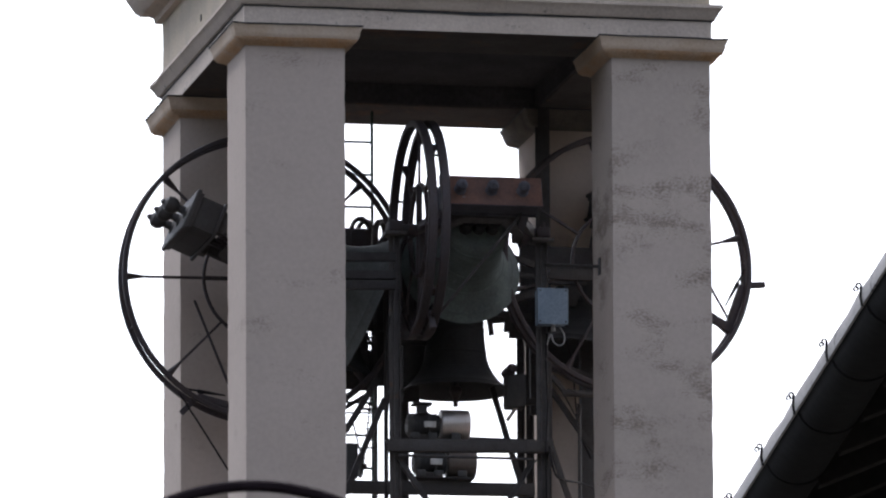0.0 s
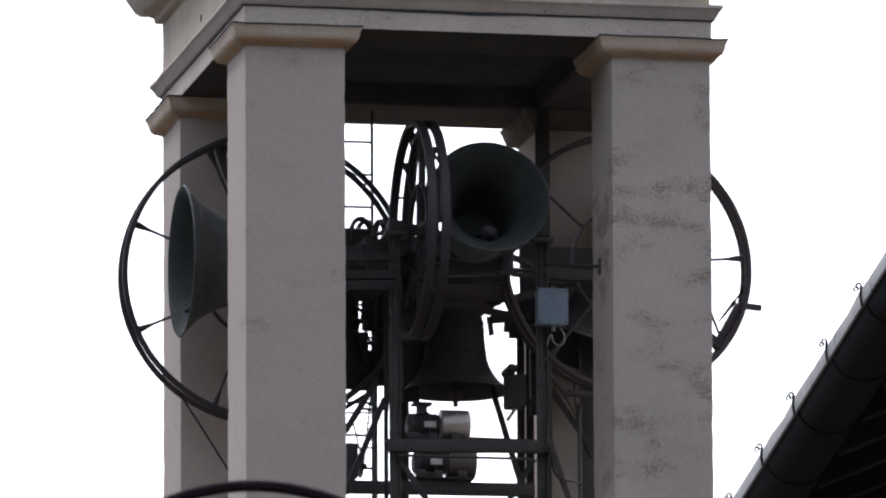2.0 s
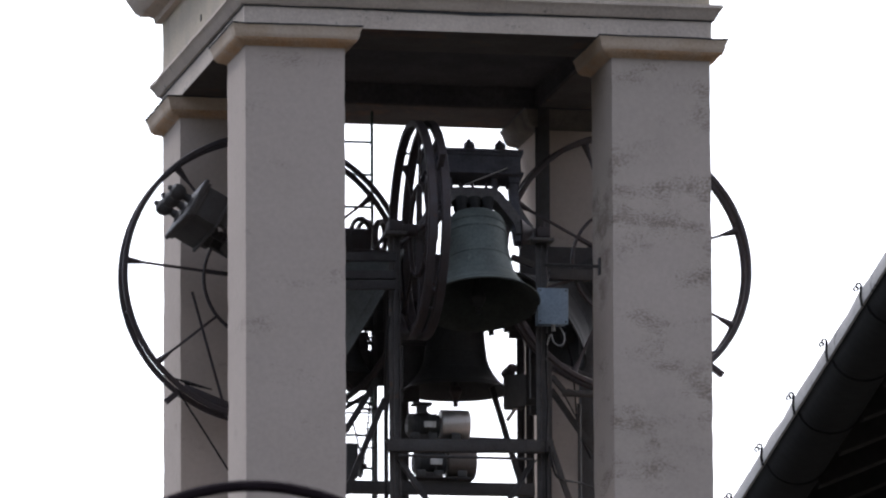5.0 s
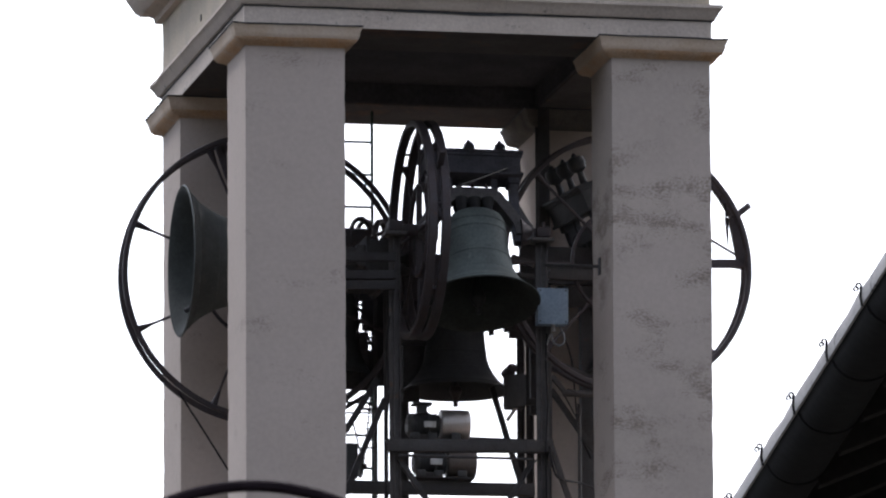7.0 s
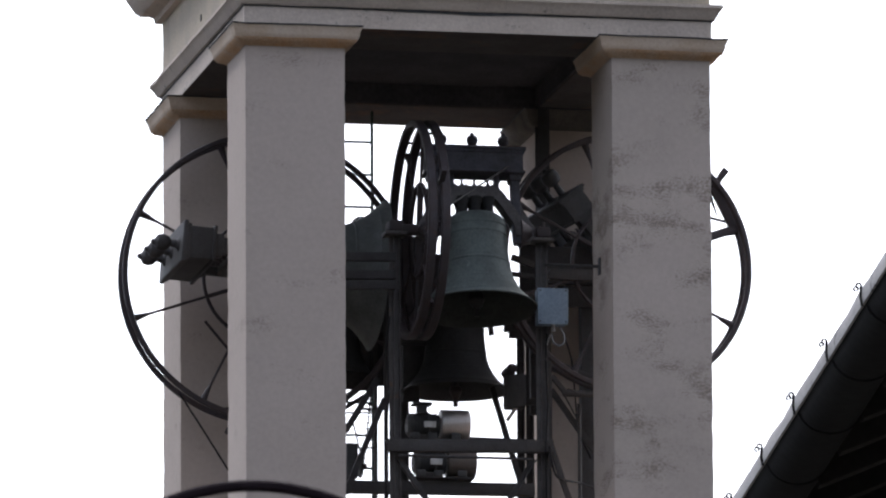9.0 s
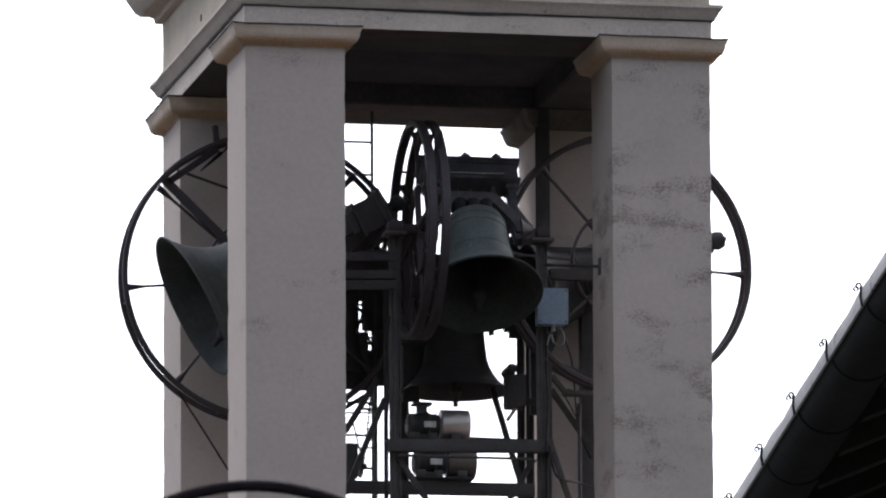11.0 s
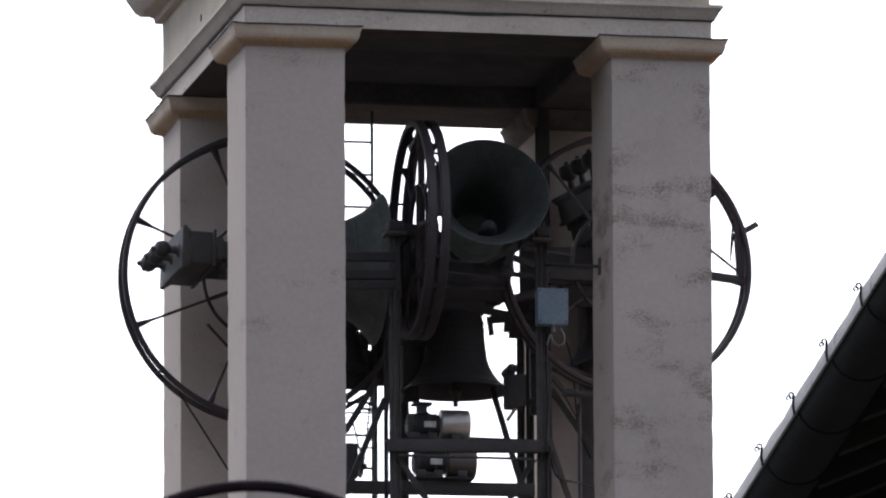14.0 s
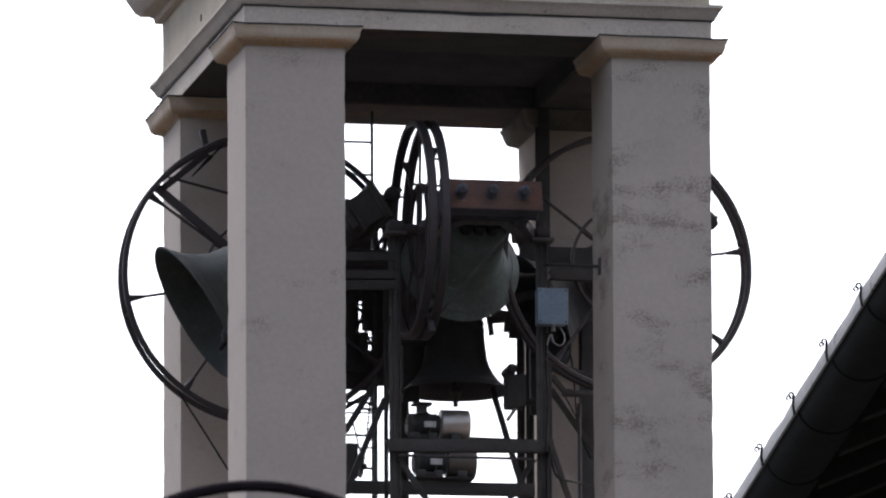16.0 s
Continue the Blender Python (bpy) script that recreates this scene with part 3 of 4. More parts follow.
    hub_r = 0.425 * wheel_r
    part("inner_hoop", ring(bmesh.new(), (0, wheel_y, 0), "y", hub_r - 0.018, hub_r + 0.008, 0.04, 64), IRON, wheel)
    part("axle", rod(bmesh.new(), (0, math.copysign(0.5 * k if wheel_y > 0 else 0.4, wheel_y), 0), (0, left_end, 0), 0.045, 18), IRON, wheel)
    o = Vector((0, wheel_y, 0))
    for q in range(4):
        a = radians(90 * q + spoke0)
        part("hub_arm", bar(bmesh.new(), o, o + Vector((math.cos(a), 0, math.sin(a))) * hub_r, 0.05, 0.03), IRON, wheel)
    for q in range(8):
        a = radians(45 * q + spoke0)
        e = Vector((math.cos(a), 0, math.sin(a)))
        sp = bar(bmesh.new(), o + e * hub_r, o + e * (wheel_r - 0.1), 0.022, 0.022)
        rod(sp, o + e * (wheel_r - 0.2), o + e * (wheel_r - 0.05), 0.012, 10, 0.034)
        part("spoke", sp, IRON, wheel)
    a, t = radians(arm), radians(tab_angle)
    e, n_ = Vector((math.cos(a), 0, math.sin(a))), Vector((-math.sin(a), 0, math.cos(a)))
    te, tn = Vector((math.cos(t), 0, math.sin(t))), Vector((-math.sin(t), 0, math.cos(t)))
    f = o - Vector((0, 0.02, 0))
    part("heavy_arm", bar(bmesh.new(), f, f + e * (wheel_r - 0.03), 0.05, 0.07), IRON, wheel)
    part("stop", bar(bmesh.new(), f + te * (wheel_r - 0.06), f + te * (wheel_r + 0.135) - tn * 0.045 * arm_side, 0.05, 0.05), IRON, wheel, "stubby iron stop on the rim")
    part("gusset", bar(bmesh.new(), f + te * (wheel_r - 0.06), f + e * (wheel_r - 0.08), 0.05, 0.055), IRON, wheel)
    part("rope_end", rod(bmesh.new(), f + te * (wheel_r - 0.055) - tn * 0.14 * arm_side, f + te * (wheel_r - 0.16) + tn * 0.12 * arm_side, 0.009, 6), ROPE, wheel)
    part("rope_end", rod(bmesh.new(), f + te * (wheel_r - 0.10) - tn * 0.02 * arm_side, f + te * (wheel_r - 0.19) + tn * 0.2 * arm_side, 0.018, 6, 0.006), ROPE, wheel)
    polar = lambda q, r: f + Vector((math.cos(radians(q)), 0, math.sin(radians(q)))) * r
    part("guy", rod(bmesh.new(), polar(tab_angle + 19.5 * arm_side, wheel_r - 0.05), polar(tab_angle - 42 * arm_side, 0.515 * wheel_r), 0.012, 8), IRON, wheel)
    if stayed:
        # two flat stays run from the wheel's rim to the far end of the headstock
        for x, q in ((-0.115, 188.0), (0.115, -38.0)):
            part("stay", bar(bmesh.new(), polar(q, wheel_r - 0.03), (x, -0.28, 0.55), 0.022, 0.012, 0.002), STEEL, b, "worn dark flat stay between wheel and headstock")
    return b, cl


PIVOT_L, PIVOT_R, PIVOT_C = (0.664, 2.05, -1.448), (3.534, 2.545, -1.351), (2.173, 1.3, -1.272)
SKEW_R = 8.1                     # the far bell's axle stands a little askew
bell_l, clapper_l = swinging_bell(PIVOT_L, 0, 1.27, 1.225, 0.70, 0.86, "large bronze bell with iron headstock and spoked wheel swinging", STEEL, STEEL, BRONZE_GREY, 23.0, 199.0, 173.0, 0.215, 0.034, rim=0.047, tall=0.03)
bell_r, clapper_r = swinging_bell(PIVOT_R, SKEW_R, 1.05, 1.105, -0.47, -0.6, "bronze bell with dark headstock and spoked wheel swinging", MOTOR, MOTOR, BRONZE_DARK, 25.5, -18.5, 3.0, 0.12, 0.05, arm_side=-1, shank=0.03, tall=0.11)
bell_c, clapper_c = swinging_bell(PIVOT_C, 90, 1.0, 0.91, 0.473, 0.72, "green patinated bronze bell with blue-grey and rust headstock swinging", BLUE_IRON, RUST, BRONZE, 20.0, 199.0, 172.0, 0.11, 0.074, rim=0.055, shank=0.02, stayed=True)


# ---- the still bell below ----
def still_bell():
    c = (2.287, 2.750, -2.095)
    d = 0.93
    b = root("still_bell", c[0], c[1], c[2], "bronze bell hanging still in the frame, coloured dark for deep shade", "bell")
    BASE[b] = Vector()
    for q, name in zip(bell_profile(d, 0.42, -0.255), ("bell_body", "inner_wall")):
        part(name, lathe(bmesh.new(), q, 64), BRONZE_DARK, b, own=True)
    cl = rod(bmesh.new(), (0, 0, 0.3), (0, 0, -0.3), 0.022, 12)
    lathe(cl, [(0, -0.2), (0.05, -0.22), (0.055, -0.26), (0.03, -0.3), (0.022, -0.34), (0, -0.345)], 16)
    rod(cl, (0, 0, -0.3), (0, 0, -0.385), 0.022, 12)
    part("clapper", cl, IRON, b, own=True)
    h = box(box(box(bmesh.new(), (-0.5, -0.1, 0.5), (0.4, 0.1, 0.66), 0.015), (-0.46, -0.08, 0.64), (0.36, 0.08, 0.9), 0.02), (-0.34, -0.09, 0.39), (0.24, 0.09, 0.52), 0.02)
    for s in (-1, 1):
        bar(h, (s * 0.15, 0, 0.4), (s * 0.15, 0, 0.52), 0.05, 0.06)
        rod(h, (s * 0.4, 0, 0.55), (s * 0.56, 0, 0.55), 0.04, 12)
        bar(h, (s * 0.12, 0, 0.4), (s * 0.38, 0, 0.56), 0.12, 0.1)
    part("headstock", h, IRON, b, own=True)


still_bell()


def strapped_bell():
    """A still bell, mostly behind the pillar, under a strapped headstock."""
    c = (1.339, 3.020, -1.689)
    b = root("still_bell", c[0], c[1], c[2], "dark bronze bell hanging still under a strapped headstock", "bell")
    BASE[b] = Vector()
    for q, name in zip(bell_profile(0.62, 0.2, -0.52), ("bell_body", "inner_wall")):
        part(name, lathe(bmesh.new(), q, 56), BRONZE_DARK, b, own=True)
    h = box(box(bmesh.new(), (-0.5, -0.12, 0.22), (0.46, 0.12, 0.56), 0.02), (-0.5, -0.1, 0.55), (0.285, 0.1, 0.75), 0.06)
    hs = part("headstock", h, IRON, b, "heavy dark headstock beam", own=True)
    for x, y, r in ((0.187, -0.05, 0.15), (0.25, 0.04, 0.145), (0.355, -0.05, 0.135)):
        hoop_bm = ring(bmesh.new(), (0, 0, 0), "y", r - 0.035, r, 0.05, 40)
        bmesh.ops.transform(hoop_bm, matrix=pose(x, y, 0.68, 0, 0, 18 if x < 0.3 else 50) @ Matrix.Diagonal((0.72, 1, 1.12, 1)), verts=hoop_bm.verts)
        part("strap", hoop_bm, IRON, hs, "curved iron strap", own=True)
    for s in (-1, 1):
        part("bearing", box(bmesh.new(), (s * 0.5 - 0.06, -0.08, 0.16), (s * 0.5 + 0.06, 0.08, 0.34), 0.02), IRON, b, own=True)


strapped_bell()


# ---- steel bell frame ----
def build_frame():
    f = root("bell_stand", W / 2, 1.3, FLOOR, "dark riveted steel stand carrying the bells in the belfry", "bell stand")
    post = lambda p, z0=FLOOR: ((p[0], p[1], z0), p)
    p1, p2 = (1.492, 1.300, -1.298), (2.732, 1.300, -1.315)
    for p in (p1, p2):
        a, b = post(p)
        bm = bmesh.new()
        for s in (-1, 1):
            angle_iron(bm, (a[0] + s * 0.024, a[1], a[2]), (b[0] + s * 0.024, b[1], b[2]), 0.044)
        box(bm, (p[0] - 0.09, p[1] - 0.1, p[2] - 0.03), (p[0] + 0.09, p[1] + 0.1, p[2] - 0.0), 0.006)
        ps = part("post", bm, WORN_STEEL, f, "worn grey steel post")
        bb = box(bmesh.new(), (p[0] - 0.06, p[1] - 0.1, p[2] + 0.001), (p[0] + 0.06, p[1] + 0.1, p[2] + 0.09), 0.02)
        for s in (-1, 1):
            rod(bb, (p[0], p[1] + s * 0.08, p[2]), (p[0], p[1] + s * 0.08, p[2] + 0.13), 0.014, 8)
        part("bearing", bb, IRON, ps, "bolted pillow block bearing")
    # back legs behind the two posts
    for p in ((1.903, 3.000, -1.868), (2.972, 3.000, -1.014), (2.864, 2.850, -1.852)):
        part("post", angle_iron(bmesh.new(), (p[0], p[1], FLOOR), p, 0.06), STEEL, f)
    # cross beams
    part("cross_beam", channel(bmesh.new(), (1.417, 1.250, -3.099), (2.806, 1.250, -3.068), 0.09, 0.1), STEEL, f)
    part("cross_beam", channel(bmesh.new(), (1.264, 2.300, -3.268), (2.860, 2.300, -3.250), 0.1, 0.1), STEEL, f)
    part("cross_beam", channel(bmesh.new(), (1.697, 2.600, -2.787), (2.923, 2.600, -2.799), 0.06, 0.06), STEEL, f)
    part("tie_rod", rod(bmesh.new(), (1.501, 1.220, -3.182), (2.628, 1.220, -3.182), 0.012, 8), STEEL, f)
    for a, b in (((1.522, 1.300, -3.196), (1.786, 1.300, -3.581)), ((2.663, 1.300, -3.163), (2.418, 1.300, -3.563)), ((2.585, 2.700, -2.311), (2.892, 2.700, -3.334)), ((2.788, 1.300, -3.007), (2.975, 1.300, -3.571)), ((3.010, 2.300, -2.394), (3.377, 2.300, -2.910))):
        part("brace", angle_iron(bmesh.new(), a, b, 0.045), STEEL, f)
    # beams that carry the side bells
    for a, b in (((0.807, 1.150, -1.553), (1.471, 1.150, -1.532)), ((0.806, 1.150, -1.705), (1.471, 1.150, -1.684)), ((0.427, 1.150, -1.803), (1.470, 1.150, -1.769))):
        part("side_beam", channel(bmesh.new(), a, b, 0.06, 0.07), BLACK_STEEL, f, "dull black side beam")
    for x, z, ys in ((PIVOT_L[0], PIVOT_L[2], (1.33, 2.86)), (PIVOT_R[0], PIVOT_R[2], (1.93, 3.0))):
        for y in ys:
            part("post", angle_iron(bmesh.new(), (x, y, FLOOR), (x, y, z - 0.06), 0.08), STEEL, f)
            bb = box(bmesh.new(), (x - 0.1, y - 0.05, z - 0.08), (x + 0.1, y + 0.05, z + 0.07), 0.02)
            part("bearing", bb, IRON, f)
    for p, w in (((1.607, 2.300, -1.383), 0.034), ((1.635, 2.900, -1.510), 0.028)):
        part("post", channel(bmesh.new(), (p[0], p[1], FLOOR), p, w, w), STEEL, f)
    # filler plates added for the dark clutter between the post and its back leg
    for u0, u1 in (((1.733, 2.750, -1.043), (2.052, 2.750, -1.967)), ((1.855, 2.850, -1.926), (1.997, 2.850, -2.432)), ((2.754, 2.800, -1.541), (2.926, 2.800, -1.873)), ((2.870, 2.900, -0.949), (3.005, 2.900, -1.853)), ((1.338, 2.960, -1.440), (1.503, 2.960, -2.321)), ((1.505, 2.950, -1.437), (1.528, 2.950, -1.571)),
                   ((1.531, 2.960, -1.434), (1.780, 2.960, -1.817)), ((1.503, 2.950, -1.832), (1.583, 2.950, -2.330)), ((1.611, 2.960, -1.822), (1.778, 2.960, -2.284)), ((1.584, 2.950, -1.984), (1.607, 2.950, -2.300)), ((1.487, 2.940, -1.637), (1.526, 2.940, -1.655)), ((1.487, 2.940, -1.728), (1.526, 2.940, -1.761)),
                   ((1.568, 2.940, -1.919), (1.612, 2.940, -1.941)), ((2.066, 2.930, -1.288), (2.256, 2.930, -1.870)), ((2.000, 2.950, -1.865), (2.210, 2.950, -2.196)), ((2.967, 2.97, -1.648), (3.039, 2.97, -2.49)), ((1.553, 2.97, -1.634), (1.637, 2.97, -1.819)), ((2.994, 2.350, -1.170), (3.416, 2.350, -1.488)), ((3.150, 2.370, -1.493), (3.419, 2.370, -1.672))):
        part("side_plate", box(bmesh.new(), (u0[0], u0[1] - 0.02, u1[2]), (u1[0], u0[1] + 0.02, u0[2]), 0.006), BLACK_STEEL, f, "dark filler plate standing in for clutter")
    part("bracket_arm", bar(bmesh.new(), (2.434, 2.700, -1.642), (2.757, 2.700, -1.704), 0.06, 0.06), STEEL, f)
    part("bracket_arm", bar(bmesh.new(), (2.553, 2.720, -1.741), (2.930, 2.720, -1.705), 0.05, 0.06), STEEL, f)
    part("bracket_arm", bar(bmesh.new(), (2.569, 2.700, -1.734), (2.587, 2.700, -1.873), 0.05, 0.04), STEEL, f)
    part("bracket_arm", bar(bmesh.new(), (2.733, 2.700, -1.715), (2.718, 2.700, -1.840), 0.05, 0.06), STEEL, f)
    part("bracket_arm", bar(bmesh.new(), (2.700, 2.400, -1.257), (2.892, 2.400, -1.323), 0.05, 0.05), STEEL, f)
    part("bracket_arm", bar(bmesh.new(), (2.699, 2.400, -1.401), (2.891, 2.400, -1.419), 0.04, 0.04), STEEL, f)
    part("bracket_arm", bar(bmesh.new(), (2.697, 2.400, -1.617), (2.905, 2.400, -1.563), 0.05, 0.07), STEEL, f)
    e = (3.361, 2.500, -1.375)
    part("post", box(bmesh.new(), (e[0] - 0.06, e[1] - 0.06, FLOOR + 0.05), (e[0] + 0.06, e[1] + 0.06, e[2]), 0.008), STEEL, f)
    part("cross_beam", channel(bmesh.new(), (2.940, 2.000, -1.473), (3.484, 2.000, -1.475), 0.08, 0.09), STEEL, f)
    part("cross_beam", channel(bmesh.new(), (3.125, 2.600, -1.499), (3.608, 2.600, -1.503), 0.07, 0.08), STEEL, f)
    part("pipe", rod(bmesh.new(), (3.044, 2.000, -2.475), (3.500, 2.000, -2.481), 0.03, 14), STEEL, f, "grey steel pipe")
    part("pipe", rod(bmesh.new(), (3.229, 2.2, FLOOR), (3.229, 2.200, -2.525), 0.016, 12), STEEL, f)
    for a, b, w in (((1.517, 2.2, -2.366), (1.242, 2.2, -2.818), 0.05),
                    ((1.52, 1.9, -2.587), (1.184, 1.9, -3.396), 0.048),
                    ((1.29, 2.1, -2.758), (1.352, 2.1, -3.018), 0.013),
                    ((1.281, 2.4, -2.495), (1.401, 2.4, -2.42), 0.022),
                    ((1.29, 2.45, -2.572), (1.468, 2.45, -2.457), 0.034),
                    ((1.319, 2.6, -2.587), (1.573, 2.6, -2.58), 0.014),
                    ((1.399, 2.6, -2.882), (1.572, 2.6, -2.877), 0.014),
                    ((1.462, 2.62, -2.546), (1.577, 2.62, -2.543), 0.02)):
        part("brace", bar(bmesh.new(), a, b, w, w), BLACK_STEEL, f)
    for a, b, w in (((2.956, 2.100, -2.221), (3.320, 2.100, -2.392), 0.075), ((3.026, 2.300, -2.154), (3.362, 2.300, -2.278), 0.04), ((3.088, 2.100, -2.485), (3.217, 2.100, -2.720), 0.014), ((2.954, 2.000, -2.330), (3.087, 2.000, -2.493), 0.05), ((3.077, 1.950, -2.445), (3.173, 1.950, -2.480), 0.016)):
        part("brace", bar(bmesh.new(), a, b, w, w * 0.8), STEEL, f)
    part("post", bar(bmesh.new(), (2.838, 1.500, -2.304), (2.838, 1.500, -3.018), 0.03, 0.03), STEEL, f)
    for a, b, w in (((1.457, 2.880, -1.606), (1.620, 2.880, -1.803), 0.02), ((1.543, 2.880, -1.834), (1.629, 2.880, -2.014), 0.016), ((1.465, 2.880, -1.904), (1.534, 2.880, -1.613), 0.014), ((1.568, 2.860, -1.808), (1.511, 2.860, -1.714), 0.03), ((1.588, 2.600, -1.182), (1.705, 2.600, -0.976), 0.03)):
        part("brace", bar(bmesh.new(), a, b, w, w), BLACK_STEEL, f)
    # girder beside the back pillar
    g = (3.088, 2.980, -0.384)
    part("girder", channel(bmesh.new(), (g[0], g[1], FLOOR), (g[0], g[1], 0.13), 0.1, 0.125), STEEL, f, "tall dark steel girder beside the pillar")


build_frame()


def motor(p, s, label, drum):
    """A geared electric motor, axis along x, resting at p."""
    x, y, z = p
    m = root("electric_motor", x, y, z, label, "motor", "bell motors")
    BASE[m] = Vector()
    body = bmesh.new()
    rod(body, (-0.28 * s, 0, 0.13 * s), (-0.03 * s, 0, 0.13 * s), 0.09 * s, 20)
    bo = part("body", body, MOTOR, m, own=True)
    for k in range(9):
        part("fin", rod(bmesh.new(), ((-0.25 + 0.024 * k) * s, 0, 0.13 * s), ((-0.24 + 0.024 * k) * s, 0, 0.13 * s), 0.105 * s, 20), MOTOR, bo, own=True)
    part("drum", lathe(bmesh.new(), [(0, 0), (0.118 * s, 0), (0.13 * s, 0.008), (0.13 * s, 0.23 * s), (0.122 * s, 0.245 * s), (0, 0.245 * s)], 40, Matrix.Translation((-0.02 * s, 0, 0.14 * s)) @ pose(0, 0, 0, 0, 90)), drum, m, "brushed steel drum", own=True)
    part("terminal_box", box(box(bmesh.new(), (-0.21 * s, -0.05 * s, 0.225 * s), (-0.13 * s, 0.05 * s, 0.3 * s), 0.008), (-0.25 * s, -0.07 * s, 0.3 * s), (-0.09 * s, 0.07 * s, 0.322 * s), 0.006), MOTOR_GREY, m, own=True)
    part("clamp", ring(bmesh.new(), (-0.125 * s, 0, 0.13 * s), "x", 0.104 * s, 0.116 * s, 0.02 * s, 32), MOTOR_GREY, bo, own=True)
    part("end_bell", lathe(bmesh.new(), [(0, 0), (0.07 * s, 0), (0.1 * s, 0.02 * s), (0.1 * s, 0.05 * s), (0, 0.05 * s)], 24, Matrix.Translation((-0.3 * s, 0, 0.13 * s)) @ pose(0, 0, 0, 0, 90)), MOTOR_GREY, bo, own=True)
    for x in (-0.25, -0.1, 0.1):
        part("foot_block", box(bmesh.new(), ((x - 0.04) * s, -0.118 * s, 0.0), ((x + 0.04) * s, -0.1 * s, 0.055 * s), 0.006), MOTOR_GREY, m, own=True)
    part("foot", box(box(bmesh.new(), (-0.26 * s, -0.1 * s, 0), (-0.06 * s, 0.1 * s, 0.04 * s), 0.005), (-0.3 * s, -0.11 * s, -0.015), (0.2 * s, 0.11 * s, 0.0), 0.003), STEEL, m, own=True)
    part("name_plate", box(bmesh.new(), (-0.17 * s, -0.118 * s, 0.1 * s), (-0.07 * s, -0.104 * s, 0.15 * s), 0.002), WHITE, bo, "white rating plate", own=True)


motor((2.080, 2.300, -2.862), 1.0, "electric motor with shiny steel drum on the frame", SILVER)
motor((2.131, 2.300, -3.176), 1.0, "electric motor with dull steel drum on the lower beam", DULL_DRUM)


def gear_unit():
    c = (1.379, 2.500, -3.172)
    g = root("gear_unit", c[0], c[1], c[2], "dark chain drive unit on the lower beam", "drive unit")
    BASE[g] = Vector()
    part("case", box(bmesh.new(), (-0.09, -0.1, 0.0), (0.012, 0.1, 0.3), 0.02), MOTOR, g, own=True)
    part("sprocket", ring(bmesh.new(), (0.05, 0, 0.12), "x", 0.03, 0.1, 0.02, 32), IRON, g, own=True)
    part("shaft", rod(bmesh.new(), (0.0, 0, 0.12), (0.1, 0, 0.12), 0.025, 14), IRON, g, own=True)
    chain = root("drive_chain", 1.365, 2.02, -3.103, "steel drive chain running up from the drive unit", "chain")
    BASE[chain] = Vector()
    lean, pitch = 0.111, 0.025
    for k in range(25):
        z = pitch * k
        x = lean * z
        lk = box(bmesh.new(), (x - 0.015, -0.006, z), (x + 0.015, 0.006, z + 0.014), 0.003) if k % 2 else box(bmesh.new(), (x - 0.006, -0.01, z - 0.006), (x + 0.006, 0.01, z + 0.022), 0.003)
        part("link", lk, ROPE, chain, own=True)


gear_unit()


def control_box():
    a, b = (2.660, 1.100, -1.770), (2.906, 1.100, -2.061)
    c = root("control_box", (a[0] + b[0]) / 2, 1.16, b[2], "pale blue-grey electrical box fixed to the frame post", "electrical box")
    part("case", box(bmesh.new(), (a[0], 1.1, b[2]), (b[0], 1.23, a[2]), 0.008), BOX_PAINT, c)
    lid = part("lid", box(bmesh.new(), (a[0] - 0.006, 1.085, b[2] - 0.006), (b[0] + 0.006, 1.0995, a[2] + 0.006), 0.004), BOX_PAINT, c)
    for x in (a[0] + 0.015, b[0] - 0.015):
        for z in (a[2] - 0.015, b[2] + 0.015):
            part("screw", rod(bmesh.new(), (x, 1.086, z), (x, 1.079, z), 0.007, 8), STEEL, lid)
    part("gland", rod(bmesh.new(), (a[0] + 0.14, 1.16, b[2]), (a[0] + 0.14, 1.16, b[2] - 0.05), 0.018, 10), CABLE, c)
    tube("cable", [(2.849, 1.150, -2.073), (2.881, 1.120, -2.144), (2.876, 1.100, -2.214), (2.838, 1.100, -2.244), (2.794, 1.120, -2.213), (2.777, 1.150, -2.142), (2.753, 1.200, -2.219)], 0.007, CABLE, c, "pale loop of cable")


control_box()


def cables():
    c = root("cable_run", 2.68, 1.22, FLOOR, "thin pale and dark cables clipped along the frame post", "cable")
    tube("conduit", [(2.754, 1.200, -2.124), (2.743, 1.200, -2.362), (2.755, 1.200, -2.741), (2.738, 1.200, -3.121), (2.745, 1.200, -3.594)], 0.006, ROPE, c, "dark conduit")
    tube("cable", [(2.767, 1.200, -3.073), (2.813, 1.200, -3.299), (2.919, 1.300, -3.335), (3.186, 1.900, -3.252), (3.392, 2.200, -3.252)], 0.009, ROPE, c)
    tube("cable", [(3.133, 2.300, -1.958), (3.189, 2.300, -2.149), (3.216, 2.300, -2.436), (3.243, 2.300, -2.722), (3.368, 2.400, -2.950)], 0.007, ROPE, c)
    tube("cable", [(1.431, 1.200, -2.022), (1.402, 1.200, -2.308), (1.419, 1.200, -2.687), (1.384, 1.200, -3.066), (1.396, 1.200, -3.633)], 0.008, ROPE, c)


cables()


